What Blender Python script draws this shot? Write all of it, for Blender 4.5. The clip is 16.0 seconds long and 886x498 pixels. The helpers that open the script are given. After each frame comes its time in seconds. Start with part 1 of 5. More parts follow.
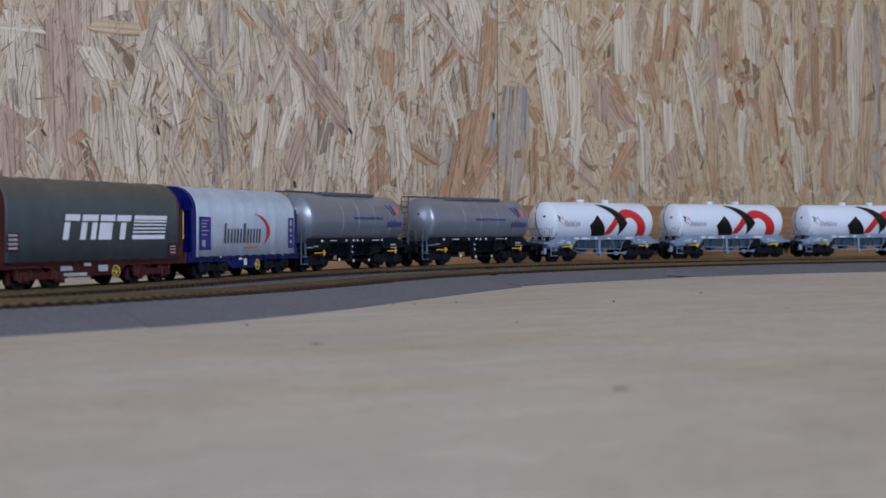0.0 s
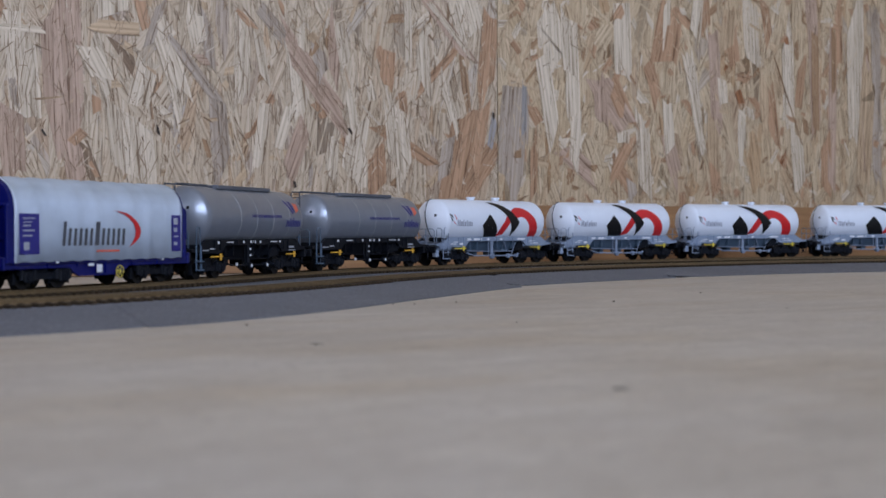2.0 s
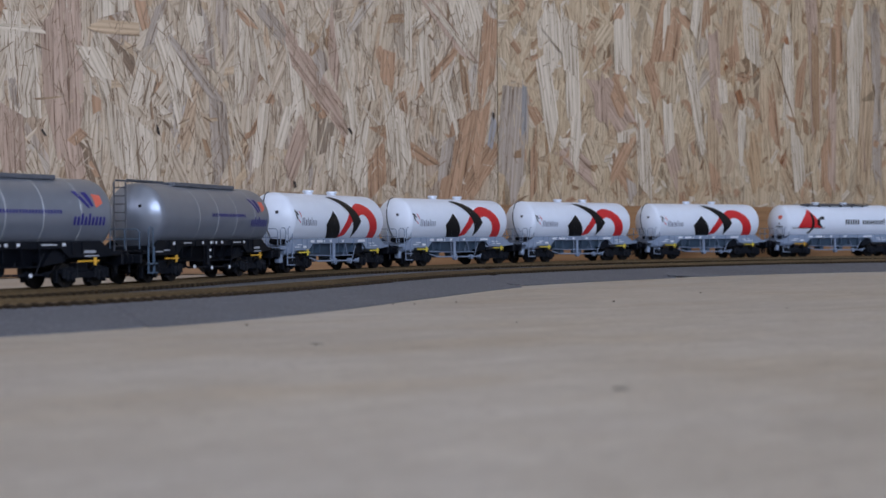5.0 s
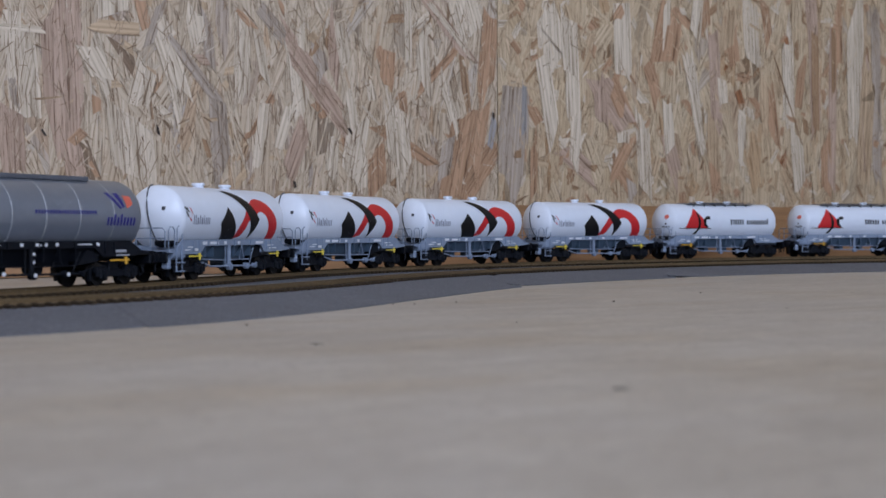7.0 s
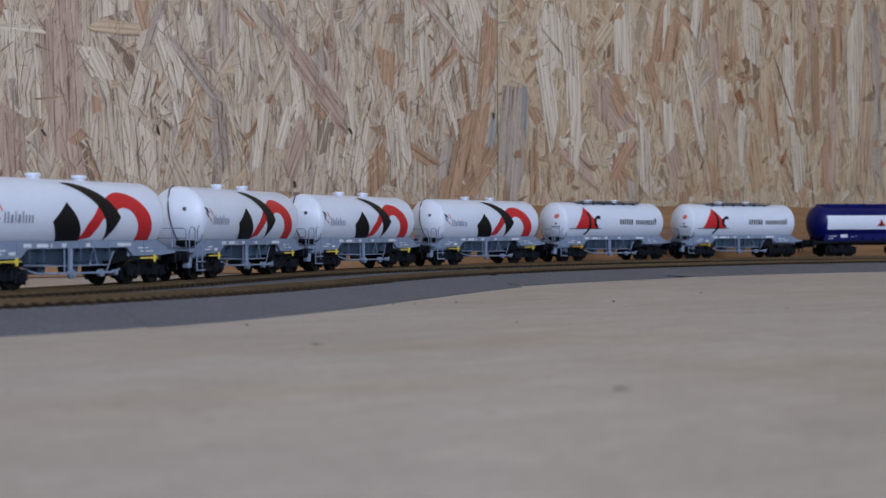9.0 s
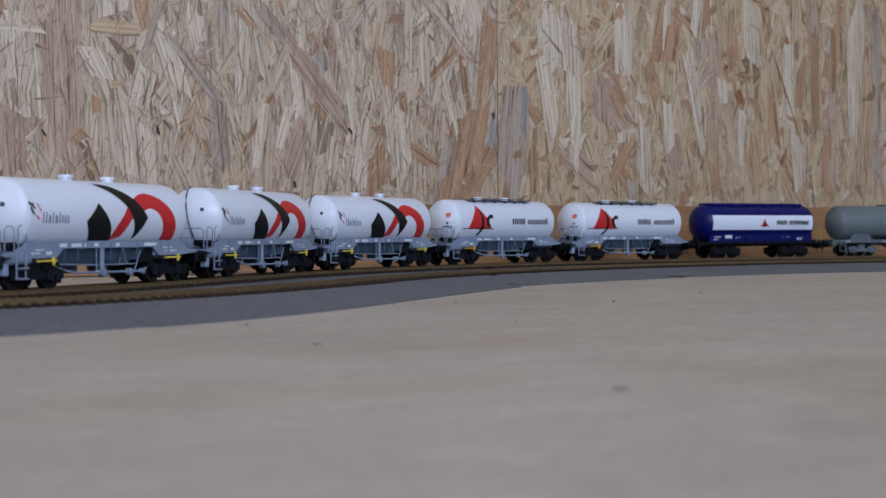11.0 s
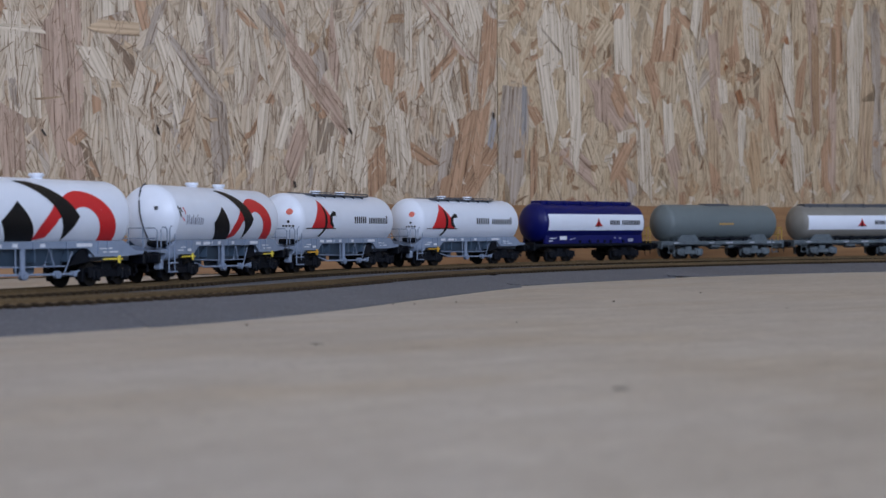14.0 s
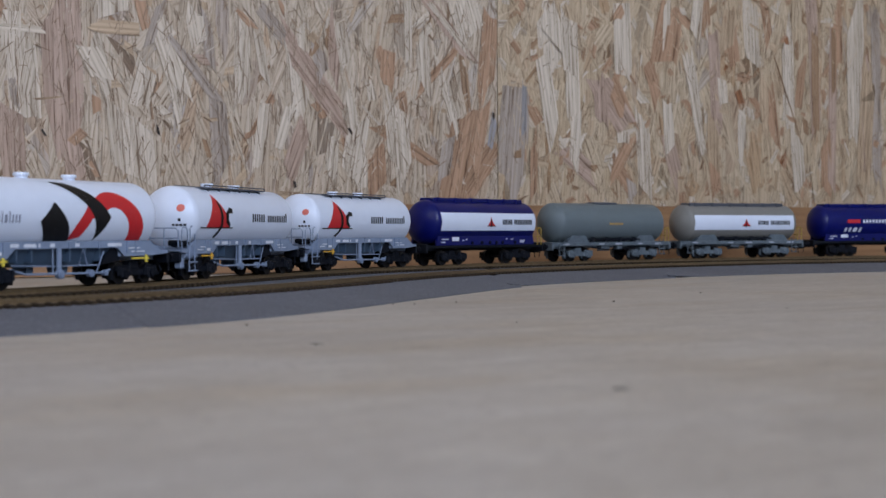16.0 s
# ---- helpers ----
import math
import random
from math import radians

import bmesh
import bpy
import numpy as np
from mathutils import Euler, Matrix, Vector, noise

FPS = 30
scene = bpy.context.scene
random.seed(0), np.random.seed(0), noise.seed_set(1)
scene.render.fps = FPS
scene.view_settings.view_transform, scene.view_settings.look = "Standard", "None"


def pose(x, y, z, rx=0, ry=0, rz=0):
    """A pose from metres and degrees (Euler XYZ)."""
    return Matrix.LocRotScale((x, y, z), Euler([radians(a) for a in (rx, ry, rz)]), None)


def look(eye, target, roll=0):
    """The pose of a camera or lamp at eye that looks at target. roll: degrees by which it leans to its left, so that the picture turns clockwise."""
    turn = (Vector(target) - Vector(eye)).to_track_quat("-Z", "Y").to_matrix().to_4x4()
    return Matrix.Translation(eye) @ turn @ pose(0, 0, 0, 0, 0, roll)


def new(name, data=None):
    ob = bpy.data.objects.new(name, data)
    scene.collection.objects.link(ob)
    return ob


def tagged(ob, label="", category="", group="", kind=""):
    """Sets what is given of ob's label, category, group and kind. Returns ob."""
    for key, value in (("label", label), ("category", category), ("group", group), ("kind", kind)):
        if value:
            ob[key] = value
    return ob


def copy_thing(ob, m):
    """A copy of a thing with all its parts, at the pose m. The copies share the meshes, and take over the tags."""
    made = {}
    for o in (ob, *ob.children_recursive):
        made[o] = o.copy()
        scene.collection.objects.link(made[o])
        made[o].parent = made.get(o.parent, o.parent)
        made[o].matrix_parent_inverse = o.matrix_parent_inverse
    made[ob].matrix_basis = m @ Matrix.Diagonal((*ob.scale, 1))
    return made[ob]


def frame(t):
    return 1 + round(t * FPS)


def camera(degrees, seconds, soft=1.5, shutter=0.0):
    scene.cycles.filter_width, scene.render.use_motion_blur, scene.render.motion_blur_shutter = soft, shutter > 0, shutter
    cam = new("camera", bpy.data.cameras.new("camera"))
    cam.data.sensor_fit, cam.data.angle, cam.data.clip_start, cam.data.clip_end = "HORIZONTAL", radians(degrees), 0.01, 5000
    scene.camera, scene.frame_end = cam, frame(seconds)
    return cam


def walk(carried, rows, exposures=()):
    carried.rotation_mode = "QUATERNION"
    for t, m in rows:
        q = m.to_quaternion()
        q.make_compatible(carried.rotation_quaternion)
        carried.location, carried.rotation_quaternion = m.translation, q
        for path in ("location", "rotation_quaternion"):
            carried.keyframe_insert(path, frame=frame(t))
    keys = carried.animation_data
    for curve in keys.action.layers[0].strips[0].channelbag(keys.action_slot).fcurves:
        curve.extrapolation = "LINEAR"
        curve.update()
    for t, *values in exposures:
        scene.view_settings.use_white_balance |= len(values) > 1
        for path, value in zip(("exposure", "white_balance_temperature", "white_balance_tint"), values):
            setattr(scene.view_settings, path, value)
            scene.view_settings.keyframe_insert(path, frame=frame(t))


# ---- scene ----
# The camera: close to the boards, level, looking across the curve.
cam = camera(36.18, 16.0, soft=1.5)
cam.data.dof.use_dof, cam.data.dof.focus_distance, cam.data.dof.aperture_fstop = True, 0.84, 22.0
EYE = (0.0, 0.0, 0.0316)
AIM = look(EYE, (0.0, 10.0, 0.0316 - 0.1132), roll=-0.275)
walk(cam, [(0.0, AIM), (16.0, AIM)], exposures=[(0.0, 0.29, 6320, 23), (4.0, 0.24, 6320, 23), (7.0, 0.21, 6320, 23), (9.0, 0.18, 6320, 23), (12.5, 0.17, 6320, 23), (16.0, 0.21, 6320, 23)])

# ---------------------------------------------------------------- plan
RAIL_TOP = 0.0085
BED_TOP = 0.0051
UNIT = 0.156                      # length of one silo wagon over its buffers
SPEED = 0.4359 * UNIT             # metres a second, to the left
WALL_TURN = radians(30.0)         # the panelled wall stands oblique to the view
WALL_FOOT = Vector((0.0, 1.1905, 0.0))
U = Vector((math.cos(WALL_TURN), math.sin(WALL_TURN), 0.0))      # along the wall
N = Vector((math.sin(WALL_TURN), -math.cos(WALL_TURN), 0.0))     # from the wall into the room


def room(u, n, z):
    return WALL_FOOT + U * u + N * n + Vector((0, 0, z))


ROOM = Matrix.Translation(WALL_FOOT) @ Matrix((
    (U.x, -N.x, 0, 0), (U.y, -N.y, 0, 0), (0, 0, 1, 0), (0, 0, 0, 1)))   # local x along, y into the wall

# centre line of the train's track: curvature by length, integrated
_g = np.linspace(-14.0, 16.0, 3001)
_k = np.interp(_g, [-14.0, -2.6, -2.0, -1.2, -0.12, 0.96, 2.04, 3.12, 4.2, 16.0],
               [0.0, 0.0, 0.2, 0.3781, 0.0761, -0.2493, -0.1742, -0.1873, -0.191, -0.191])
_d = _g[1] - _g[0]
_h = np.concatenate([[0.0], np.cumsum((_k[1:] + _k[:-1]) / 2 * _d)])
_h += 1.247 - np.interp(0.0, _g, _h)
_x = np.concatenate([[0.0], np.cumsum((np.cos(_h[1:]) + np.cos(_h[:-1])) / 2 * _d)])
_x += -0.8348 - np.interp(0.0, _g, _x)
_y = np.concatenate([[0.0], np.cumsum((np.sin(_h[1:]) + np.sin(_h[:-1])) / 2 * _d)])
_y += 4.6526 - np.interp(0.0, _g, _y)


def track(s, off=0.0):
    """Point on the train's track, s in wagon lengths, off metres towards the camera's side; and the heading."""
    h = np.interp(s, _g, _h)
    off += 0.0474 * UNIT * float(np.interp(s, _g, _k))      # wagons ride inside the curve by this much
    return (float(np.interp(s, _g, _x)) * UNIT + off * math.sin(h),
            float(np.interp(s, _g, _y)) * UNIT - off * math.cos(h), float(h))


def front_gap(s):
    return 0.004 + float(np.interp(s, [-9, -2.2, -1.4, -1.0, -0.6, 0.0, 0.6, 1.2, 2.4, 3.2, 4.2, 9],
                           [0.062, 0.055, 0.056, 0.062, 0.069, 0.075, 0.079, 0.084, 0.095, 0.100, 0.103, 0.103]))


def bed_gap(s):
    return float(np.interp(s, [-9, -1.8, -1.1, -0.3, 0.9, 2.3, 4.1, 9], [0.13, 0.129, 0.136, 0.133, 0.143, 0.168, 0.195, 0.2]))


# ---------------------------------------------------------------- light
world = bpy.data.worlds.new("sky")
scene.world = world
world.use_nodes = True
_sky = world.node_tree.nodes.new("ShaderNodeTexSky")
_sky.sky_type, _sky.sun_disc = "NISHITA", False
_sky.sun_elevation, _sky.sun_rotation = radians(40), radians(200)
world.node_tree.links.new(_sky.outputs[0], world.node_tree.nodes["Background"].inputs[0])
world.node_tree.nodes["Background"].inputs[1].default_value = 0.1


def window_lamp(name, eye, target, sx, sy, watts, colour):
    data = bpy.data.lights.new(name, "AREA")
    data.shape, data.size, data.size_y, data.energy, data.color = "RECTANGLE", sx, sy, watts, colour
    ob = new(name, data)
    ob.matrix_world = look(eye, target)
    return ob


ROOM_L, ROOM_R, ROOM_B, ROOM_H = -2.1, 2.5, 3.0, 2.1
# the first lamp is added weak fill: its west window is assumed, out of view
window_lamp("window_light", room(ROOM_L - 0.02, 1.55, 1.10), room(0.0, 1.55, 1.10), 1.5, 1.2, 6.5, (0.68, 0.84, 1.0))
window_lamp("window_light", room(-0.3, ROOM_B + 0.02, 1.38), room(-0.3, 0.0, 1.38), 1.6, 1.2, 46.8, (0.68, 0.84, 1.0))


# ---------------------------------------------------------------- materials
def nodes_of(name):
    m = bpy.data.materials.new(name)
    m.use_nodes = True
    nt = m.node_tree
    return m, nt, nt.nodes["Principled BSDF"]


def add(nt, kind, **ins):
    nd = nt.nodes.new(kind)
    for key, value in ins.items():
        nd.inputs[key.replace("_", " ")].default_value = value
    return nd


def ramp(nt, src, stops):
    r = nt.nodes.new("ShaderNodeValToRGB")
    while len(r.color_ramp.elements) < len(stops):
        r.color_ramp.elements.new(0.5)
    for e, (p, c) in zip(r.color_ramp.elements, stops):
        e.position, e.color = p, (*c, 1)
    nt.links.new(src, r.inputs[0])
    return r.outputs[0]


def bump(nt, bsdf, src, strength, dist):
    b = add(nt, "ShaderNodeBump", Strength=strength, Distance=dist)
    nt.links.new(src, b.inputs["Height"])
    nt.links.new(b.outputs[0], bsdf.inputs["Normal"])


def paint(name, colour, rough=0.45, metal=0.0, vary=0.12, scale=220.0, relief=0.00004, coat=0.0, gloss=0.5):
    """Moulded and sprayed model surfaces: a little mottling at two scales."""
    m, nt, b = nodes_of(name)
    tc = nt.nodes.new("ShaderNodeTexCoord")
    n1 = add(nt, "ShaderNodeTexNoise", Scale=scale, Detail=4.0)
    n2 = add(nt, "ShaderNodeTexNoise", Scale=scale / 7, Detail=2.0)
    for nd in (n1, n2):
        nt.links.new(tc.outputs["Object"], nd.inputs["Vector"])
    mx = nt.nodes.new("ShaderNodeMath")
    mx.operation = "ADD"
    nt.links.new(n1.outputs[0], mx.inputs[0]), nt.links.new(n2.outputs[0], mx.inputs[1])
    lo = tuple(c * (1 - vary) for c in colour)
    hi = tuple(min(1, c * (1 + vary)) for c in colour)
    half = nt.nodes.new("ShaderNodeMath")
    half.operation, half.inputs[1].default_value = "MULTIPLY", 0.5
    nt.links.new(mx.outputs[0], half.inputs[0])
    nt.links.new(ramp(nt, half.outputs[0], [(0.3, lo), (0.7, hi)]), b.inputs["Base Color"])
    b.inputs["Roughness"].default_value, b.inputs["Metallic"].default_value = rough, metal
    b.inputs["Coat Weight"].default_value, b.inputs["Specular IOR Level"].default_value = coat, gloss
    bump(nt, b, n1.outputs[0], 0.3, relief)
    return m


WHITE = paint("white_lacquer", (0.74, 0.79, 0.88), 0.30, vary=0.03)
SILVER = paint("silver_lacquer", (0.25, 0.275, 0.325), 0.30, metal=0.5, vary=0.06)
NAVY = paint("navy_lacquer", (0.002, 0.005, 0.100), 0.34, vary=0.12, gloss=0.32)
GREYGREEN = paint("grey_green_lacquer", (0.135, 0.165, 0.17), 0.5, vary=0.06)
BEIGEGREY = paint("beige_grey_lacquer", (0.22, 0.21, 0.185), 0.5, vary=0.06)
OLDGREY = paint("old_frame_grey", (0.105, 0.130, 0.145), 0.6, vary=0.4, scale=320.0, gloss=0.3)
FRAMEGREY = paint("pale_frame_grey", (0.22, 0.275, 0.37), 0.5, vary=0.16)
HOPPER = paint("slate_grey", (0.070, 0.112, 0.165), 0.5, vary=0.12)
BLACK = paint("black_plastic", (0.0035, 0.005, 0.009), 0.6, vary=0.3, gloss=0.22)
WHEELM = paint("dark_wheel_metal", (0.013, 0.012, 0.012), 0.45, metal=0.3, vary=0.2, gloss=0.3)
REDBROWN = paint("red_brown_frame", (0.055, 0.009, 0.010), 0.55, vary=0.25, gloss=0.3)
YELLOW = paint("yellow_paint", (0.75, 0.58, 0.06), 0.45, vary=0.08)
ORANGEY = paint("amber_paint", (0.62, 0.33, 0.06), 0.45, vary=0.08)
RED = paint("red_print", (0.62, 0.022, 0.024), 0.4, vary=0.05)
CORAL = paint("coral_print", (0.70, 0.14, 0.09), 0.4, vary=0.05)
PRINTBLACK = paint("black_print", (0.008, 0.0075, 0.008), 0.45, vary=0.2, gloss=0.3)
PRINTGREY = paint("grey_print", (0.24, 0.26, 0.33), 0.45, vary=0.08)
PRINTBLUE = paint("blue_print", (0.022, 0.019, 0.19), 0.4, vary=0.1)
PRINTPALE = paint("pale_print", (0.70, 0.72, 0.76), 0.45, vary=0.06)
SEAM = paint("pale_weld_line", (0.36, 0.375, 0.40), 0.4, metal=0.2, vary=0.05)
STENCIL = paint("faded_stencil", (0.36, 0.38, 0.42), 0.5, vary=0.25)
DULLYELLOW = paint("dull_yellow_paint", (0.55, 0.44, 0.07), 0.5, vary=0.12)
OCHRE = paint("ochre_rail_paint", (0.42, 0.27, 0.04), 0.5, vary=0.15)
AMBER = paint("orange_lever_paint", (0.72, 0.38, 0.03), 0.45, vary=0.1)
DARKGREY = paint("dark_walkway_grey", (0.075, 0.08, 0.095), 0.55, vary=0.15)


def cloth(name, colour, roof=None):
    """Tarpaulin; roof: the colour its top blends into, brown dust on the grey one."""
    m, nt, b = nodes_of(name)
    tc = nt.nodes.new("ShaderNodeTexCoord")
    n1 = add(nt, "ShaderNodeTexNoise", Scale=60.0, Detail=5.0)
    nt.links.new(tc.outputs["Object"], n1.inputs["Vector"])
    body = ramp(nt, n1.outputs[0], [(0.3, tuple(c * 0.86 for c in colour)), (0.7, tuple(min(1, c * 1.08) for c in colour))])
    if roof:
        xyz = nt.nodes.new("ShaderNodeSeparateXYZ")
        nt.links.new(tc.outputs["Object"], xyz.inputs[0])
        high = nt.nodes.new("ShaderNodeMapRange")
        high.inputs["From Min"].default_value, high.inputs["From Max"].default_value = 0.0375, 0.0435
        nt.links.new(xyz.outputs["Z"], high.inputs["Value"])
        roof_tone = ramp(nt, n1.outputs[0], [(0.3, tuple(c * 0.8 for c in roof)), (0.7, roof)])
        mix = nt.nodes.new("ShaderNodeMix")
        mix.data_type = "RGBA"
        nt.links.new(high.outputs[0], mix.inputs[0]), nt.links.new(body, mix.inputs[6]), nt.links.new(roof_tone, mix.inputs[7])
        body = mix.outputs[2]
    nt.links.new(body, b.inputs["Base Color"])
    b.inputs["Roughness"].default_value = 0.62
    bump(nt, b, n1.outputs[0], 0.5, 0.0006)
    return m


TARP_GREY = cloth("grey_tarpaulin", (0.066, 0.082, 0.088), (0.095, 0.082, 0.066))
TARP_WHITE = cloth("white_tarpaulin", (0.54, 0.62, 0.73), (0.43, 0.48, 0.54))

# oriented strand board: grain along each strand, one tone a strand
STRAND, _nt, _b = nodes_of("wood_strand")
_uv = _nt.nodes.new("ShaderNodeUVMap")
_geo = _nt.nodes.new("ShaderNodeNewGeometry")
_map = _nt.nodes.new("ShaderNodeMapping")
_map.inputs["Scale"].default_value = (1.0, 0.03, 1.0)
_nt.links.new(_uv.outputs[0], _map.inputs["Vector"])
_off = _nt.nodes.new("ShaderNodeCombineXYZ")
_mul = _nt.nodes.new("ShaderNodeMath")
_mul.operation, _mul.inputs[1].default_value = "MULTIPLY", 37.0
_nt.links.new(_geo.outputs["Random Per Island"], _mul.inputs[0])
_nt.links.new(_mul.outputs[0], _off.inputs["Z"]), _nt.links.new(_mul.outputs[0], _off.inputs["X"])
_nt.links.new(_off.outputs[0], _map.inputs["Location"])
_gr = add(_nt, "ShaderNodeTexNoise", Scale=540.0, Detail=5.0, Roughness=0.68)
_wd = add(_nt, "ShaderNodeTexNoise", Scale=120.0, Detail=3.0)
_nt.links.new(_map.outputs[0], _gr.inputs["Vector"]), _nt.links.new(_map.outputs[0], _wd.inputs["Vector"])
_tone = ramp(_nt, _geo.outputs["Random Per Island"], [
    (0.00, (0.63, 0.49, 0.345)), (0.16, (0.68, 0.55, 0.405)), (0.34, (0.645, 0.51, 0.37)), (0.50, (0.70, 0.57, 0.425)),
    (0.64, (0.63, 0.49, 0.34)), (0.76, (0.665, 0.52, 0.38)), (0.86, (0.57, 0.39, 0.24)), (0.92, (0.53, 0.44, 0.37)), (0.95, (0.68, 0.56, 0.42)), (0.985, (0.24, 0.16, 0.10)), (1.0, (0.48, 0.30, 0.17))])
_streak = ramp(_nt, _gr.outputs[0], [(0.36, (0.36, 0.28, 0.21)), (0.46, (0.90, 0.89, 0.87)), (0.70, (1.06, 1.06, 1.07))])
_wide = ramp(_nt, _wd.outputs[0], [(0.3, (0.80, 0.78, 0.75)), (0.62, (1.0, 1.0, 1.0))])


def times(nt, a, b):
    m = nt.nodes.new("ShaderNodeMix")
    m.data_type, m.blend_type = "RGBA", "MULTIPLY"
    m.inputs[0].default_value = 1.0
    nt.links.new(a, m.inputs[6]), nt.links.new(b, m.inputs[7])
    return m.outputs[2]


_rings = add(_nt, "ShaderNodeTexWave", Scale=75.0, Distortion=9.0, Detail=3.0)
_nt.links.new(_map.outputs[0], _rings.inputs["Vector"])
_growth = ramp(_nt, _rings.outputs["Fac"], [(0.0, (0.84, 0.82, 0.79)), (0.30, (0.965, 0.97, 0.97)), (1.0, (1.02, 1.03, 1.04))])
_nt.links.new(times(_nt, times(_nt, times(_nt, _tone, _streak), _wide), _growth), _b.inputs["Base Color"])
_b.inputs["Roughness"].default_value = 0.6
bump(_nt, _b, _gr.outputs[0], 0.5, 0.0004)


def strand_tone(name, colour):
    """A strand of one given tone, with the same grain."""
    m = STRAND.copy()
    m.name = name
    nt = m.node_tree
    for nd in nt.nodes:
        if nd.type == "VALTORGB" and len(nd.color_ramp.elements) == 11:
            for e in nd.color_ramp.elements:
                e.color = (*colour, 1)
    return m


# strand tones for the second board, shifted towards yellow
STRAND_YELLOW = STRAND.copy()
STRAND_YELLOW.name = "yellow_wood_strand"
for _nd in STRAND_YELLOW.node_tree.nodes:
    if _nd.type == "VALTORGB" and len(_nd.color_ramp.elements) == 11:
        for _e in _nd.color_ramp.elements:
            _e.color = (_e.color[0] * 0.99, _e.color[1] * 0.945, _e.color[2] * 0.85, 1)

FLECK = strand_tone("brown_fleck", (0.30, 0.19, 0.11))
ROSY = strand_tone("rosy_strand", (0.55, 0.385, 0.285))
RUST = strand_tone("rust_strand", (0.52, 0.31, 0.18))
SLATE = strand_tone("weathered_strand", (0.49, 0.395, 0.315))
DARK = strand_tone("dark_knot", (0.07, 0.045, 0.03))
CREAM = strand_tone("cream_strand", (0.72, 0.60, 0.46))
TAN = strand_tone("tan_strand", (0.60, 0.43, 0.27))
BLUED = strand_tone("blue_stained_strand", (0.37, 0.345, 0.335))
BROWNED = strand_tone("brown_strand", (0.40, 0.24, 0.13))
RESIN = strand_tone("resin_stained_strand", (0.36, 0.15, 0.06))

# board behind and between the strands
CORE, _nt, _b = nodes_of("strand_board_core")
_tc = _nt.nodes.new("ShaderNodeTexCoord")
_mp = _nt.nodes.new("ShaderNodeMapping")
_mp.inputs["Scale"].default_value = (70.0, 70.0, 14.0)
_nt.links.new(_tc.outputs["Object"], _mp.inputs["Vector"])
_vo = _nt.nodes.new("ShaderNodeTexVoronoi")
_nt.links.new(_mp.outputs[0], _vo.inputs["Vector"])
_ns = add(_nt, "ShaderNodeTexNoise", Scale=3.0, Detail=6.0)
_nt.links.new(_mp.outputs[0], _ns.inputs["Vector"])
_nt.links.new(times(_nt, ramp(_nt, _vo.outputs["Color"], [(0.0, (0.32, 0.22, 0.13)), (0.5, (0.50, 0.38, 0.24)), (1.0, (0.60, 0.48, 0.33))]),
                    ramp(_nt, _ns.outputs[0], [(0.3, (0.6, 0.56, 0.5)), (0.6, (1, 1, 1))])), _b.inputs["Base Color"])
_b.inputs["Roughness"].default_value = 0.65


def boards(name, lo, hi, along, fine, rough):
    """Sawn sheet or board: long grain, pores and soft stains, in metres."""
    m, nt, b = nodes_of(name)
    tc = nt.nodes.new("ShaderNodeTexCoord")
    mp = nt.nodes.new("ShaderNodeMapping")
    mp.inputs["Scale"].default_value = along
    nt.links.new(tc.outputs["Object"], mp.inputs["Vector"])
    g = add(nt, "ShaderNodeTexNoise", Scale=fine, Detail=6.0, Roughness=0.6)
    s = add(nt, "ShaderNodeTexNoise", Scale=7.0, Detail=3.0)
    p = add(nt, "ShaderNodeTexNoise", Scale=260.0, Detail=2.0)
    nt.links.new(mp.outputs[0], g.inputs["Vector"])
    nt.links.new(tc.outputs["Object"], s.inputs["Vector"]), nt.links.new(tc.outputs["Object"], p.inputs["Vector"])
    c = times(nt, ramp(nt, g.outputs[0], [(0.32, lo), (0.68, hi)]), ramp(nt, s.outputs[0], [(0.3, (0.86, 0.85, 0.84)), (0.65, (1, 1, 1))]))
    c = times(nt, c, ramp(nt, p.outputs[0], [(0.24, (0.6, 0.57, 0.55)), (0.33, (1, 1, 1))]))
    nt.links.new(c, b.inputs["Base Color"])
    b.inputs["Roughness"].default_value = rough
    bump(nt, b, g.outputs[0], 0.3, 0.0003)
    return m


PLY = boards("pale_plywood", (0.424, 0.371, 0.304), (0.494, 0.438, 0.368), (9.0, 24.0, 24.0), 3.0, 0.55)
_nt, _b = PLY.node_tree, PLY.node_tree.nodes["Principled BSDF"]
_plain = _b.inputs["Base Color"].links[0].from_socket
_tc = _nt.nodes.new("ShaderNodeTexCoord")


def _drawn(sx, sy, scale, detail):
    """Noise drawn out along the sheet's grain."""
    mp = _nt.nodes.new("ShaderNodeMapping")
    mp.inputs["Scale"].default_value = (sx, sy, 1.0)
    nd = add(_nt, "ShaderNodeTexNoise", Scale=scale, Detail=detail, Roughness=0.6)
    _nt.links.new(_tc.outputs["Object"], mp.inputs["Vector"]), _nt.links.new(mp.outputs[0], nd.inputs["Vector"])
    return nd.outputs[0]


_warm = ramp(_nt, _drawn(1.0, 3.0, 7.0, 4.0), [(0.38, (1.02, 1.03, 1.05)), (0.52, (0.99, 0.985, 0.975)), (0.68, (0.95, 0.90, 0.82))])
_scuff = ramp(_nt, _drawn(2.0, 5.0, 24.0, 6.0), [(0.50, (1.0, 1.0, 1.0)), (0.70, (1.16, 1.18, 1.20))])
_scratch = ramp(_nt, _drawn(1.0, 5.0, 160.0, 4.0), [(0.56, (1.0, 1.0, 1.0)), (0.70, (1.34, 1.36, 1.38))])
_pits = ramp(_nt, _drawn(1.0, 2.0, 240.0, 3.0), [(0.32, (0.66, 0.64, 0.62)), (0.42, (1.0, 1.0, 1.0))])
_nt.links.new(times(_nt, times(_nt, times(_nt, times(_nt, _plain, _warm), _scuff), _scratch), _pits), _b.inputs["Base Color"])
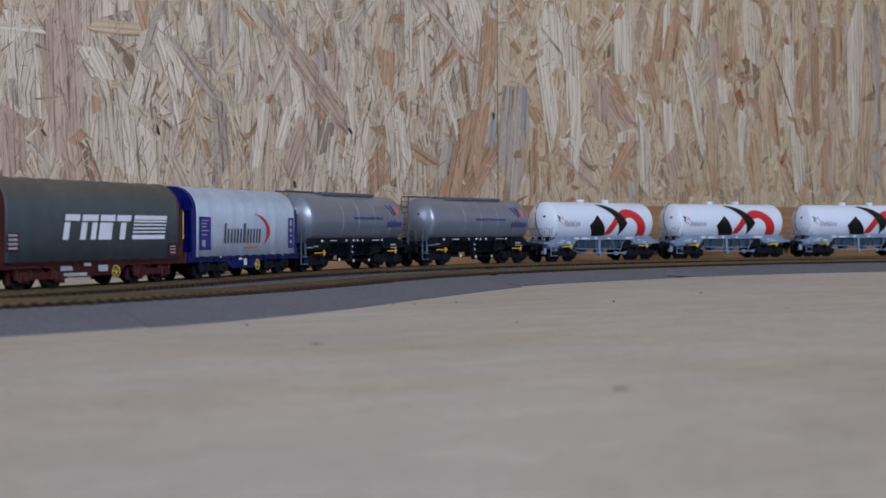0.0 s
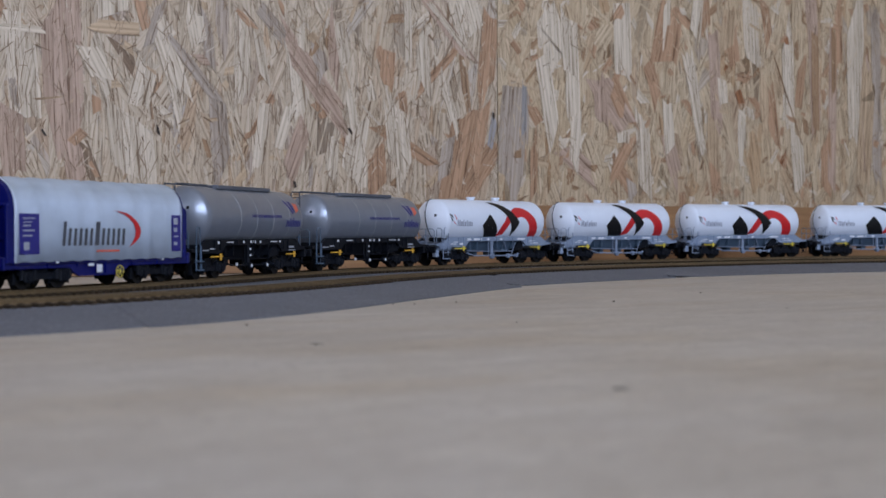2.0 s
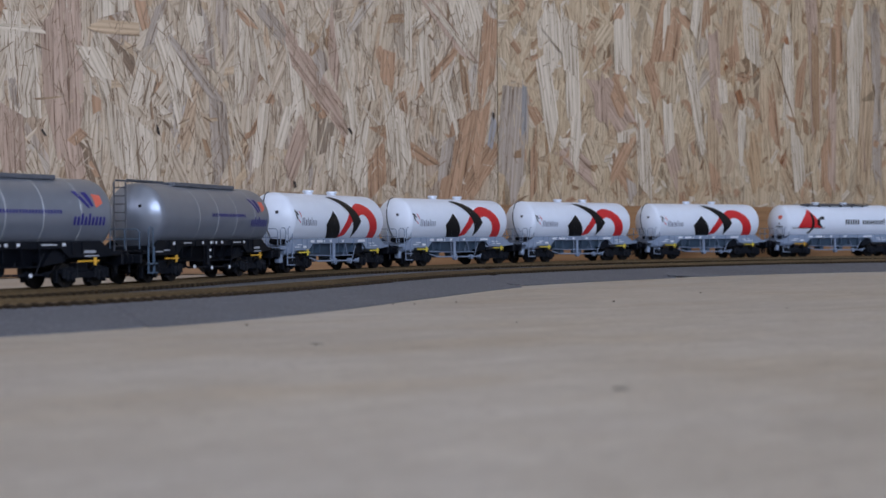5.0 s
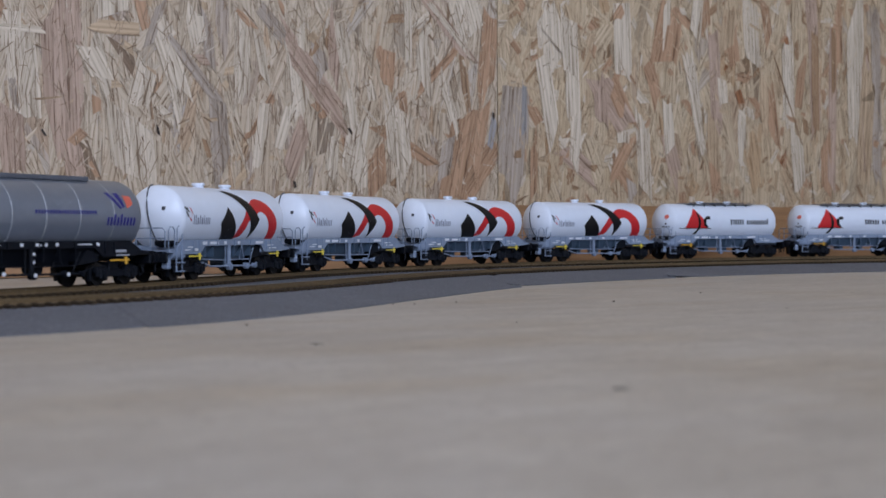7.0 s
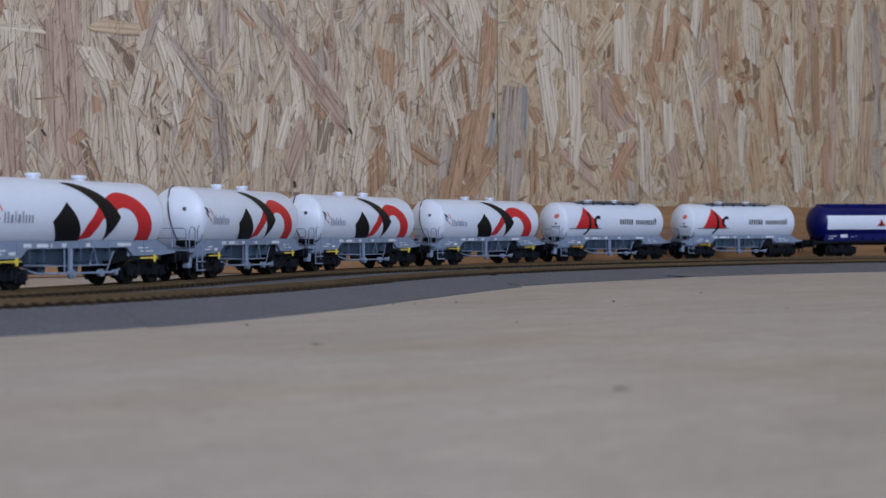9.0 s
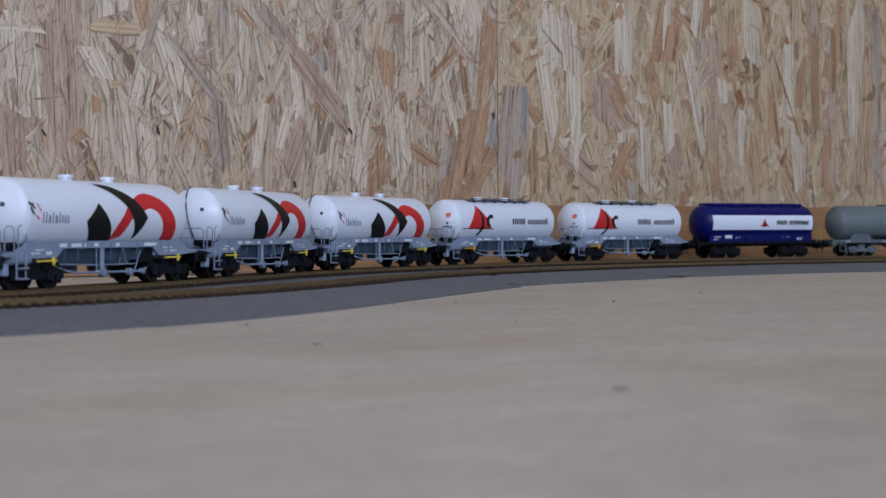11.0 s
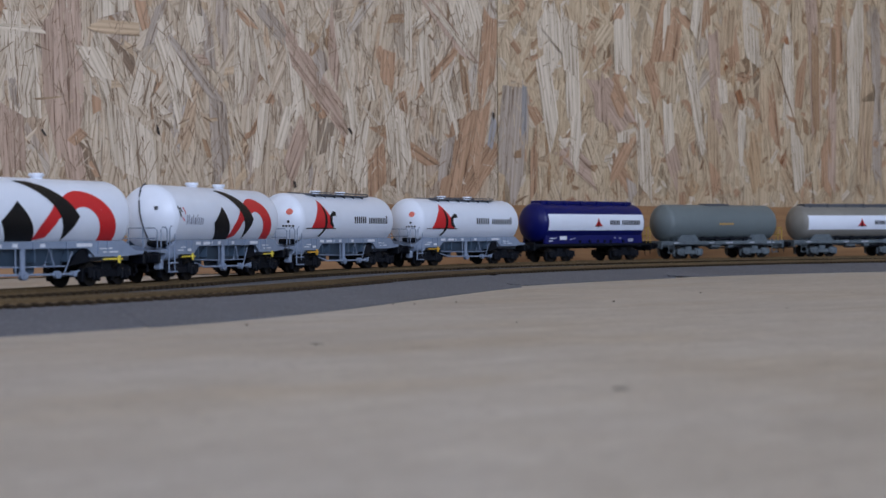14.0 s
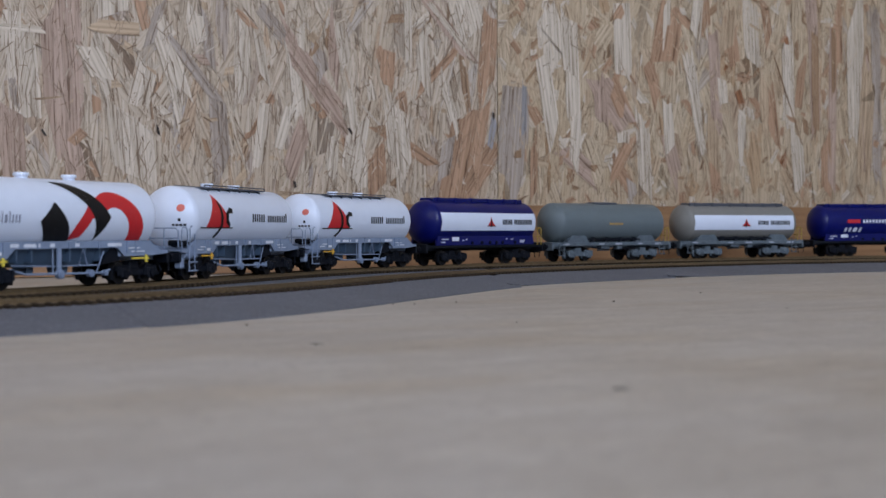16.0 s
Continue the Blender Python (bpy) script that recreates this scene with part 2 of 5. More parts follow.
PINE = boards("amber_pine", (0.27, 0.135, 0.058), (0.40, 0.215, 0.095), (1.5, 30.0, 60.0), 4.0, 0.5)
PLASTER = boards("white_plaster", (0.66, 0.65, 0.62), (0.72, 0.71, 0.68), (3.0, 3.0, 3.0), 4.0, 0.8)

FOAM, _nt, _b = nodes_of("grey_foam_underlay")
_tc = _nt.nodes.new("ShaderNodeTexCoord")
_n1 = add(_nt, "ShaderNodeTexNoise", Scale=900.0, Detail=3.0)
_n2 = add(_nt, "ShaderNodeTexNoise", Scale=30.0, Detail=3.0)
for _nd in (_n1, _n2):
    _nt.links.new(_tc.outputs["Object"], _nd.inputs["Vector"])
_nt.links.new(times(_nt, ramp(_nt, _n1.outputs[0], [(0.3, (0.085, 0.09, 0.105)), (0.55, (0.125, 0.13, 0.15)), (0.74, (0.24, 0.25, 0.27))]),
                    ramp(_nt, _n2.outputs[0], [(0.3, (0.88, 0.88, 0.88)), (0.7, (1, 1, 1))])), _b.inputs["Base Color"])
_b.inputs["Roughness"].default_value = 0.8
bump(_nt, _b, _n1.outputs[0], 0.6, 0.0004)

SLEEPER = paint("brown_sleeper_plastic", (0.033, 0.021, 0.011), 0.7, vary=0.3, gloss=0.25)
WALKWAY = paint("worn_walkway_grey", (0.13, 0.14, 0.165), 0.5, metal=0.3, vary=0.15)
RAILM = paint("weathered_brown_rail", (0.185, 0.125, 0.062), 0.45, metal=0.35, vary=0.2)


# ---------------------------------------------------------------- mesh helpers
def part(name, bm, material, parent=None, label=""):
    """Links a bmesh as one mesh object under a thing or a part. material: one, or a list for face indices."""
    me = bpy.data.meshes.new(name)
    bm.to_mesh(me)
    bm.free()
    for m in (material if isinstance(material, (list, tuple)) else [material]):
        me.materials.append(m)
    ob = new(name, me)
    ob.parent = parent
    return tagged(ob, label)


def box(bm, x0, x1, y0, y1, z0, z1, bev=0.0):
    r = bmesh.ops.create_cube(bm, size=1.0, matrix=Matrix.Translation(((x0 + x1) / 2, (y0 + y1) / 2, (z0 + z1) / 2)) @ Matrix.Diagonal((x1 - x0, y1 - y0, z1 - z0, 1)))
    if bev:
        es = list({e for v in r["verts"] for e in v.link_edges})
        bmesh.ops.bevel(bm, geom=es, offset=bev, segments=1, affect="EDGES")
    return bm


def rod(bm, pts, r, seg=6):
    """A bent round bar through the points."""
    pts = [Vector(p) for p in pts]
    rings = []
    for i, p in enumerate(pts):
        d = (pts[min(i + 1, len(pts) - 1)] - pts[max(i - 1, 0)]).normalized()
        a = d.cross(Vector((0, 0, 1)) if abs(d.z) < 0.9 else Vector((1, 0, 0))).normalized()
        b = d.cross(a)
        rings.append([bm.verts.new(p + (a * math.cos(2 * math.pi * k / seg) + b * math.sin(2 * math.pi * k / seg)) * r) for k in range(seg)])
    for q, w in zip(rings, rings[1:]):
        for k in range(seg):
            bm.faces.new((q[k], q[(k + 1) % seg], w[(k + 1) % seg], w[k]))
    bm.faces.new(rings[0][::-1]), bm.faces.new(rings[-1])
    return bm


def disc(bm, x, y0, y1, z, r, seg=16, axis="y"):
    """A short cylinder across the wagon."""
    turn = Matrix.Rotation(radians(90), 4, "X") if axis == "y" else Matrix.Rotation(radians(90), 4, "Y") if axis == "x" else Matrix()
    at = (x, (y0 + y1) / 2, z)
    bmesh.ops.create_cone(bm, cap_ends=True, segments=seg, radius1=r, radius2=r, depth=abs(y1 - y0), matrix=Matrix.Translation(at) @ turn)
    return bm


def lathe(bm, prof, zc, seg=48):
    """Turned body along x: (x, r) pairs from end to end."""
    rings = []
    for x, r in prof:
        if r < 1e-7:
            rings.append([bm.verts.new((x, 0, zc))])
        else:
            rings.append([bm.verts.new((x, r * math.sin(2 * math.pi * k / seg), zc + r * math.cos(2 * math.pi * k / seg))) for k in range(seg)])
    for q, w in zip(rings, rings[1:]):
        for k in range(seg):
            j = (k + 1) % seg
            if len(q) == 1:
                bm.faces.new((q[0], w[j], w[k]))
            elif len(w) == 1:
                bm.faces.new((q[k], q[j], w[0]))
            else:
                bm.faces.new((q[k], q[j], w[j], w[k]))
    for f in bm.faces:
        f.smooth = True
    bmesh.ops.recalc_face_normals(bm, faces=bm.faces[:])
    return bm


def clip(poly, axis, value, keep_above):
    out = []
    for i, p in enumerate(poly):
        q = poly[(i + 1) % len(poly)]
        a, b = (p[axis] - value, q[axis] - value) if keep_above else (value - p[axis], value - q[axis])
        if a >= 0:
            out.append(p)
        if a * b < 0:
            t = a / (a - b)
            out.append((p[0] + (q[0] - p[0]) * t, p[1] + (q[1] - p[1]) * t))
    return out


def fan(poly):
    """Triangles of a simple polygon, by ears."""
    pts = list(poly)
    area = sum(p[0] * q[1] - q[0] * p[1] for p, q in zip(pts, pts[1:] + pts[:1]))
    if area < 0:
        pts.reverse()
    tris = []

    def cross(o, a, b):
        return (a[0] - o[0]) * (b[1] - o[1]) - (a[1] - o[1]) * (b[0] - o[0])
    guard = 0
    while len(pts) > 3 and guard < 500:
        guard += 1
        for i in range(len(pts)):
            a, b, c = pts[i - 1], pts[i], pts[(i + 1) % len(pts)]
            if cross(a, b, c) <= 1e-15:
                continue
            if any(cross(a, b, p) > 0 and cross(b, c, p) > 0 and cross(c, a, p) > 0 for p in pts if p not in (a, b, c)):
                continue
            tris.append((a, b, c))
            pts.pop(i)
            break
        else:
            break
    if len(pts) == 3:
        tris.append(tuple(pts))
    return tris


def print_on(bm, poly, side, lift=0.00012, step=0.0012):
    """Lays a flat printed shape (x, z in mm) on a wagon's camera side; side(z) gives the depth y there."""
    poly = [(x * 0.001, z * 0.001) for x, z in poly]
    for tri in fan(poly):
        lo, hi = min(p[1] for p in tri), max(p[1] for p in tri)
        n = max(1, int(math.ceil((hi - lo) / step)))
        for i in range(n):
            piece = clip(clip(list(tri), 1, lo + (hi - lo) * i / n, True), 1, lo + (hi - lo) * (i + 1) / n, False)
            clean = [p for j, p in enumerate(piece) if math.dist(p, piece[j - 1]) > 1e-7]
            if len(clean) >= 3:
                bm.faces.new([bm.verts.new((x, side(z) - lift, z)) for x, z in clean])
    for f in bm.faces:
        f.normal_update()
        if f.normal.y > 0:
            f.normal_flip()
        f.smooth = True
    return bm


def soft(points, rounds=2):
    """Rounds an open run of points, keeping its ends."""
    for _ in range(rounds):
        out = [points[0]]
        for p, q in zip(points, points[1:]):
            out += [(p[0] * 0.75 + q[0] * 0.25, p[1] * 0.75 + q[1] * 0.25), (p[0] * 0.25 + q[0] * 0.75, p[1] * 0.25 + q[1] * 0.75)]
        points = out + [points[-1]]
    return points


def letter_bars(bm, x0, x1, z0, z1, widths, side, gap=0.28, slant=0.0, tall=()):
    """A line of unreadable or trade lettering as plain upright bars."""
    total = sum(widths) + gap * (len(widths) - 1)
    x, k = x0, (x1 - x0) / total
    for i, w in enumerate(widths):
        top = z1 if (i in tall or not tall) else z0 + (z1 - z0) * 0.72
        print_on(bm, [(x, z0), (x + w * k, z0), (x + w * k + slant * (top - z0), top), (x + slant * (top - z0), top)], side)
        x += (w + gap) * k
    return bm


def thing(name, label, category, group=""):
    ob = new(name)
    ob.empty_display_size = 0.02
    return tagged(ob, label, category, group)

# ---------------------------------------------------------------- the room
def slab(name, label, boxes, material, kind="structure"):
    bm = bmesh.new()
    for b in boxes:
        box(bm, *b)
    ob = part(name, bm, material)
    ob.matrix_world = ROOM
    return tagged(ob, label, kind=kind)


L, R, B, H = ROOM_L, ROOM_R, ROOM_B, ROOM_H
slab("floor", "pale plywood baseboard with faint grain and specks", [(L - 0.1, R + 0.1, -B - 0.1, 0.14, -0.03, 0.0)], PLY)
slab("ceiling", "plain white plastered ceiling", [(L - 0.1, R + 0.1, -B - 0.1, 0.14, H, H + 0.1)], PLASTER)
slab("wall_east", "plain white plastered wall", [(R, R + 0.1, -B, 0.0, 0.0, H)], PLASTER)
# this opening is added along with the west fill lamp
slab("wall_west", "plain white plastered wall with an unseen window opening", [
    (L - 0.1, L, -0.8, 0.0, 0.0, H), (L - 0.1, L, -B, -2.3, 0.0, H), (L - 0.1, L, -2.3, -0.8, 0.0, 0.5), (L - 0.1, L, -2.3, -0.8, 1.7, H)], PLASTER)
slab("wall_south", "plain white plastered wall with an unseen window opening", [
    (L - 0.1, -1.1, -B - 0.1, -B, 0.0, H), (0.5, R + 0.1, -B - 0.1, -B, 0.0, H), (-1.1, 0.5, -B - 0.1, -B, 0.0, 0.78), (-1.1, 0.5, -B - 0.1, -B, 1.98, H)], PLASTER)

# strand boards, butted at one upright seam
SEAM_U = 0.057
board_w = slab("wall_north_1", "oriented strand board panel of pale and rust wood strands", [(L, SEAM_U - 0.0004, 0.0, 0.015, 0.0, H)], CORE)
board_e = slab("wall_north_2", "oriented strand board panel of pale and rust wood strands", [(SEAM_U + 0.0004, R, 0.0, 0.015, 0.0, H)], CORE)
# solid black slab added behind the boards, so the seam gap stays dark
slab("wall_backing", "black slab added unseen behind the strand boards", [(L, R, 0.016, 0.10, 0.0, H)], BLACK)
slab("baseboard", "amber pine strip along the foot of the strand boards", [(L, R, -0.007, -0.0032, 0.0008, 0.057)], PINE)

rng = random.Random(11)


def strand_outline(u, z, length, width, lean):
    """A splintered strand: long, with slanting, torn or pointed ends."""
    pts = []
    for end in (1, -1):
        blunt = rng.random() > 0.08
        cut = rng.uniform(-0.5, 0.5) * min(length * 0.45, width * 2.5)
        teeth = rng.choice((2, 3, 4, 5)) if width > 0.004 else 2
        for i in range(teeth):
            f = (-0.5 + i / (teeth - 1)) * end
            tip = length / 2 - abs(cut) / 2 + cut * f * 2
            if teeth > 2 and i % 2:
                tip -= rng.uniform(0.0, 0.09) * length
            wide = width * (rng.uniform(0.85, 1.0) if blunt else 0.4)
            pts.append((f * wide, end * tip))
        side = 0.5 * end
        pts.append((side * width * rng.uniform(0.95, 1.03), end * length * rng.uniform(0.12, 0.28)))
        pts.append((side * width * rng.uniform(0.95, 1.03), -end * length * rng.uniform(0.12, 0.28)))
    c, s = math.cos(lean), math.sin(lean)
    return [((x, y), (u + x * c + y * s, z - x * s + y * c)) for x, y in pts]


def lay_strand(bm, uvl, outline, depth, lo=None, hi=None, top=0.34):
    tip = rng.uniform(-0.002, 0.002)
    roll = rng.uniform(-0.012, 0.012)
    cu = sum(p[1][0] for p in outline) / len(outline)
    pts = [q for _, q in outline]
    if lo is not None and min(p[0] for p in pts) < lo or hi is not None and max(p[0] for p in pts) > hi or min(p[1] for p in pts) < 0.0:
        new_pts = pts
        if lo is not None:
            new_pts = clip(new_pts, 0, lo, True)
        if hi is not None and new_pts:
            new_pts = clip(new_pts, 0, hi, False)
        if new_pts:
            new_pts = clip(new_pts, 1, 0.001, True)
        if len(new_pts) < 3:
            return
        pts = new_pts
        (x0, y0), (u0, z0) = outline[0]
        (x1, y1), (u1, z1) = outline[len(outline) // 2]
        a = math.atan2(u1 - u0, z1 - z0) - math.atan2(x1 - x0, y1 - y0)
        c, s = math.cos(a), math.sin(a)
        flat = [((u - u0) * c - (z - z0) * s, (u - u0) * s + (z - z0) * c) for u, z in pts]
    else:
        flat = [q for q, _ in outline]
    cz = sum(p[1][1] for p in outline) / len(outline)
    vs = [bm.verts.new((u, -depth - roll * (u - cu) - tip * (z - cz), z)) for u, z in pts]
    try:
        f = bm.faces.new(vs)
    except ValueError:
        return
    for loop, q in zip(f.loops, flat):
        loop[uvl].uv = q


def fleck_field(parent, lo, hi, u0, u1, splinters, splits, blots):
    """Short dark splinters and resin marks over the board's face."""
    bm = bmesh.new()
    uvl = bm.loops.layers.uv.new("grain")
    for _ in range(int(splinters * (u1 - u0) / 0.55)):
        lay_strand(bm, uvl, strand_outline(rng.uniform(u0, u1), rng.uniform(-0.02, 0.34), rng.uniform(0.0015, 0.015), rng.uniform(0.00025, 0.0007), rng.gauss(0.05, 0.55)),
                   rng.uniform(0.0014, 0.0016), lo, hi)
    for _ in range(int(splits * (u1 - u0) / 0.55)):      # hairline splits along the grain
        lay_strand(bm, uvl, strand_outline(rng.uniform(u0, u1), rng.uniform(-0.02, 0.34), rng.uniform(0.006, 0.028), rng.uniform(0.0002, 0.00042), rng.gauss(0.04, 0.22)),
                   rng.uniform(0.0014, 0.0016), lo, hi)
    bm.normal_update()
    for f in bm.faces:
        if f.normal.y > 0:
            f.normal_flip()
    tagged(part("flecks", bm, FLECK, parent), "short dark splinters", kind="stuff")
    # chips stained by resin and bark
    for name, tone, count in (("tan_chips", TAN, blots), ("rust_chips", RUST, blots * 0.6), ("brown_chips", BROWNED, blots * 0.35), ("pale_chips", CREAM, blots * 0.8)):
        bm = bmesh.new()
        uvl = bm.loops.layers.uv.new("grain")
        for _ in range(int(count * (u1 - u0) / 0.55)):
            lay_strand(bm, uvl, strand_outline(rng.uniform(u0, u1), rng.uniform(-0.02, 0.30), rng.uniform(0.006, 0.022), rng.uniform(0.002, 0.009), rng.gauss(0.0, 0.8)),
                       rng.uniform(0.00072, 0.0011), lo, hi)
        bm.normal_update()
        for f in bm.faces:
            if f.normal.y > 0:
                f.normal_flip()
        tagged(part(name, bm, tone, parent), kind="stuff")


def strand_field(parent, lo, hi, u0, u1, material):
    bm = bmesh.new()
    uvl = bm.loops.layers.uv.new("grain")
    span = u1 - u0
    for count, la, lb, wa, wb, da, db, spread in (
            (700, 0.05, 0.14, 0.012, 0.032, 0.0001, 0.0005, 0.10), (400, 0.025, 0.085, 0.008, 0.022, 0.0004, 0.0007, 0.34),
            (150, 0.02, 0.07, 0.0012, 0.0032, 0.0007, 0.0010, 0.50), (1400, 0.003, 0.010, 0.0005, 0.0024, 0.0007, 0.0010, 0.90), (3000, 0.002, 0.012, 0.00025, 0.0008, 0.0011, 0.0014, 0.60)):
        for _ in range(int(count * span / 0.55)):
            lay_strand(bm, uvl, strand_outline(rng.uniform(u0, u1), rng.uniform(-0.02, 0.34), rng.uniform(la, lb), rng.uniform(wa, wb) * rng.choice((0.6, 1, 1)),
                                               rng.gauss(0.03, spread)), rng.uniform(da, db), lo, hi)
    bm.normal_update()
    for f in bm.faces:
        if f.normal.y > 0:
            f.normal_flip()
    ob = part("strands", bm, material, parent)
    return tagged(ob, "overlapping pale, rust and grey wood strands", kind="stuff")


strand_field(board_w, None, SEAM_U - 0.0004, -0.50, SEAM_U + 0.02, STRAND)
strand_field(board_e, SEAM_U + 0.0004, None, SEAM_U - 0.02, 0.70, STRAND_YELLOW)
fleck_field(board_w, None, SEAM_U - 0.0004, -0.50, SEAM_U + 0.02, 1700, 1300, 60)
fleck_field(board_e, SEAM_U + 0.0004, None, SEAM_U - 0.02, 0.70, 900, 100, 220)

def strand(board, u0, z0, u1, z1, wide, material, depth):
    """One broad strand, picked out of the board's face by hand."""
    bm = bmesh.new()
    uvl = bm.loops.layers.uv.new("grain")
    length, lean = math.hypot(u1 - u0, z1 - z0), math.atan2(u1 - u0, z1 - z0)
    lo, hi = (None, SEAM_U - 0.0004) if board is board_w else (SEAM_U + 0.0004, None)
    lay_strand(bm, uvl, strand_outline((u0 + u1) / 2, (z0 + z1) / 2, length * 1.06, wide, lean), depth + 0.0002, lo, hi)
    bm.normal_update()
    for f in bm.faces:
        if f.normal.y > 0:
            f.normal_flip()
    bmesh.ops.solidify(bm, geom=bm.faces[:], thickness=0.00012)
    part("strand", bm, material, board)


strand(board_w, -0.3331, 0.2181, -0.3288, 0.0936, 0.0318, ROSY, 0.00078)
strand(board_w, -0.3250, 0.1074, -0.3211, 0.0723, 0.0151, ROSY, 0.00081)
strand(board_w, -0.2720, 0.2163, -0.2657, 0.1922, 0.0090, RUST, 0.00084)
strand(board_w, -0.2543, 0.2005, -0.2363, 0.1228, 0.0141, CREAM, 0.00087)
strand(board_w, -0.2474, 0.1872, -0.2052, 0.1357, 0.0087, SLATE, 0.00090)
strand(board_w, -0.2275, 0.1707, -0.2081, 0.1709, 0.0086, ROSY, 0.00093)
strand(board_w, -0.2809, 0.1307, -0.2756, 0.0717, 0.0363, CREAM, 0.00096)
strand(board_w, -0.2081, 0.1392, -0.2042, 0.0741, 0.0154, SLATE, 0.00078)
strand(board_w, -0.1800, 0.1093, -0.1593, 0.1461, 0.0073, RUST, 0.00081)
strand(board_w, -0.1712, 0.2159, -0.1402, 0.1824, 0.0112, SLATE, 0.00084)
strand(board_w, -0.1538, 0.1974, -0.0904, 0.1187, 0.0183, ROSY, 0.00087)
strand(board_w, -0.1207, 0.1902, -0.1145, 0.1604, 0.0120, SLATE, 0.00090)
strand(board_w, -0.0537, 0.1879, -0.0559, 0.1558, 0.0139, RUST, 0.00093)
strand(board_w, -0.0668, 0.1070, -0.0646, 0.0651, 0.0187, RUST, 0.00096)
strand(board_w, -0.0657, 0.1244, -0.0080, 0.0909, 0.0114, RUST, 0.00078)
strand(board_w, -0.0272, 0.1523, 0.0167, 0.1953, 0.0080, RUST, 0.00081)
strand(board_w, -0.0182, 0.2378, 0.0313, 0.1822, 0.0112, ROSY, 0.00084)
strand(board_w, 0.0179, 0.2433, 0.0302, 0.2032, 0.0308, CREAM, 0.00087)
strand(board_w, 0.0497, 0.2283, 0.0420, 0.1434, 0.0174, RUST, 0.00090)
strand(board_w, 0.0313, 0.1460, 0.0127, 0.0594, 0.0366, RUST, 0.00093)
strand(board_w, 0.0551, 0.1105, 0.0231, 0.0660, 0.0191, RUST, 0.00096)
strand(board_w, -0.0069, 0.1878, 0.0127, 0.1192, 0.0065, CREAM, 0.00078)
strand(board_e, 0.0756, 0.1612, 0.0671, 0.0608, 0.0296, SLATE, 0.00081)
strand(board_e, 0.0873, 0.1659, 0.0854, 0.1144, 0.0085, SLATE, 0.00084)
strand(board_e, 0.0966, 0.1250, 0.0947, 0.0641, 0.0079, RUST, 0.00087)
strand(board_e, 0.1128, 0.2409, 0.1166, 0.1757, 0.0283, CREAM, 0.00090)
strand(board_e, 0.0916, 0.1486, 0.1015, 0.1325, 0.0113, RUST, 0.00093)
strand(board_e, 0.1667, 0.1784, 0.2013, 0.1318, 0.0255, ROSY, 0.00096)
strand(board_e, 0.2591, 0.2504, 0.2451, 0.1957, 0.0312, RUST, 0.00078)
strand(board_e, 0.2591, 0.2493, 0.2804, 0.2333, 0.0097, RUST, 0.00081)
strand(board_e, 0.3570, 0.2690, 0.3615, 0.2014, 0.0208, CREAM, 0.00084)
strand(board_e, 0.4429, 0.2761, 0.4493, 0.1346, 0.0136, ROSY, 0.00087)
strand(board_e, 0.5055, 0.2813, 0.5088, 0.1245, 0.0259, CREAM, 0.00090)
strand(board_e, 0.3404, 0.1741, 0.3472, 0.1585, 0.0094, RUST, 0.00093)
strand(board_e, 0.2804, 0.2066, 0.2948, 0.1072, 0.0106, CREAM, 0.00096)
strand(board_e, 0.4071, 0.1146, 0.4024, 0.0971, 0.0066, RUST, 0.00078)
strand(board_e, 0.1267, 0.1104, 0.1667, 0.0818, 0.0184, ROSY, 0.00081)
strand(board_e, 0.3464, 0.1539, 0.3472, 0.0983, 0.0107, CREAM, 0.00084)
strand(board_w, -0.3631, 0.1861, -0.3582, 0.1207, 0.0234, CREAM, 0.00087)
strand(board_w, -0.3689, 0.1270, -0.3673, 0.0742, 0.0183, ROSY, 0.00090)
strand(board_w, -0.3086, 0.1857, -0.2951, 0.1388, 0.0128, CREAM, 0.00093)
strand(board_w, -0.1859, 0.2125, -0.1878, 0.1347, 0.0140, CREAM, 0.00096)
strand(board_w, -0.1422, 0.1972, -0.1341, 0.1276, 0.0164, CREAM, 0.00078)
strand(board_w, -0.0914, 0.1531, -0.0797, 0.0697, 0.0131, CREAM, 0.00081)
strand(board_w, -0.1030, 0.2189, -0.1062, 0.1571, 0.0110, ROSY, 0.00084)
strand(board_w, -0.0444, 0.1456, -0.0383, 0.0727, 0.0167, CREAM, 0.00087)
strand(board_e, 0.1369, 0.2271, 0.1407, 0.1171, 0.0161, CREAM, 0.00090)
strand(board_e, 0.1959, 0.2476, 0.1986, 0.1779, 0.0206, CREAM, 0.00093)
strand(board_e, 0.2196, 0.1465, 0.2244, 0.0653, 0.0169, CREAM, 0.00096)
strand(board_e, 0.3093, 0.2286, 0.3152, 0.1223, 0.0145, ROSY, 0.00078)
strand(board_e, 0.4079, 0.2471, 0.4110, 0.1310, 0.0162, CREAM, 0.00081)
strand(board_e, 0.4747, 0.2401, 0.4705, 0.0794, 0.0121, ROSY, 0.00084)
strand(board_e, 0.5361, 0.2687, 0.5395, 0.0804, 0.0138, SLATE, 0.00087)
strand(board_e, 0.3300, 0.2526, 0.3374, 0.1966, 0.0152, RUST, 0.00090)
strand(board_e, 0.4301, 0.2136, 0.4237, 0.1606, 0.0109, RUST, 0.00093)
strand(board_e, 0.2299, 0.1905, 0.2402, 0.1528, 0.0125, RUST, 0.00096)
strand(board_e, 0.2970, 0.2640, 0.3006, 0.2280, 0.0133, RUST, 0.00078)
strand(board_e, 0.4804, 0.2793, 0.4821, 0.2048, 0.0106, RUST, 0.00081)
strand(board_e, 0.3830, 0.1819, 0.3923, 0.1188, 0.0140, RUST, 0.00084)
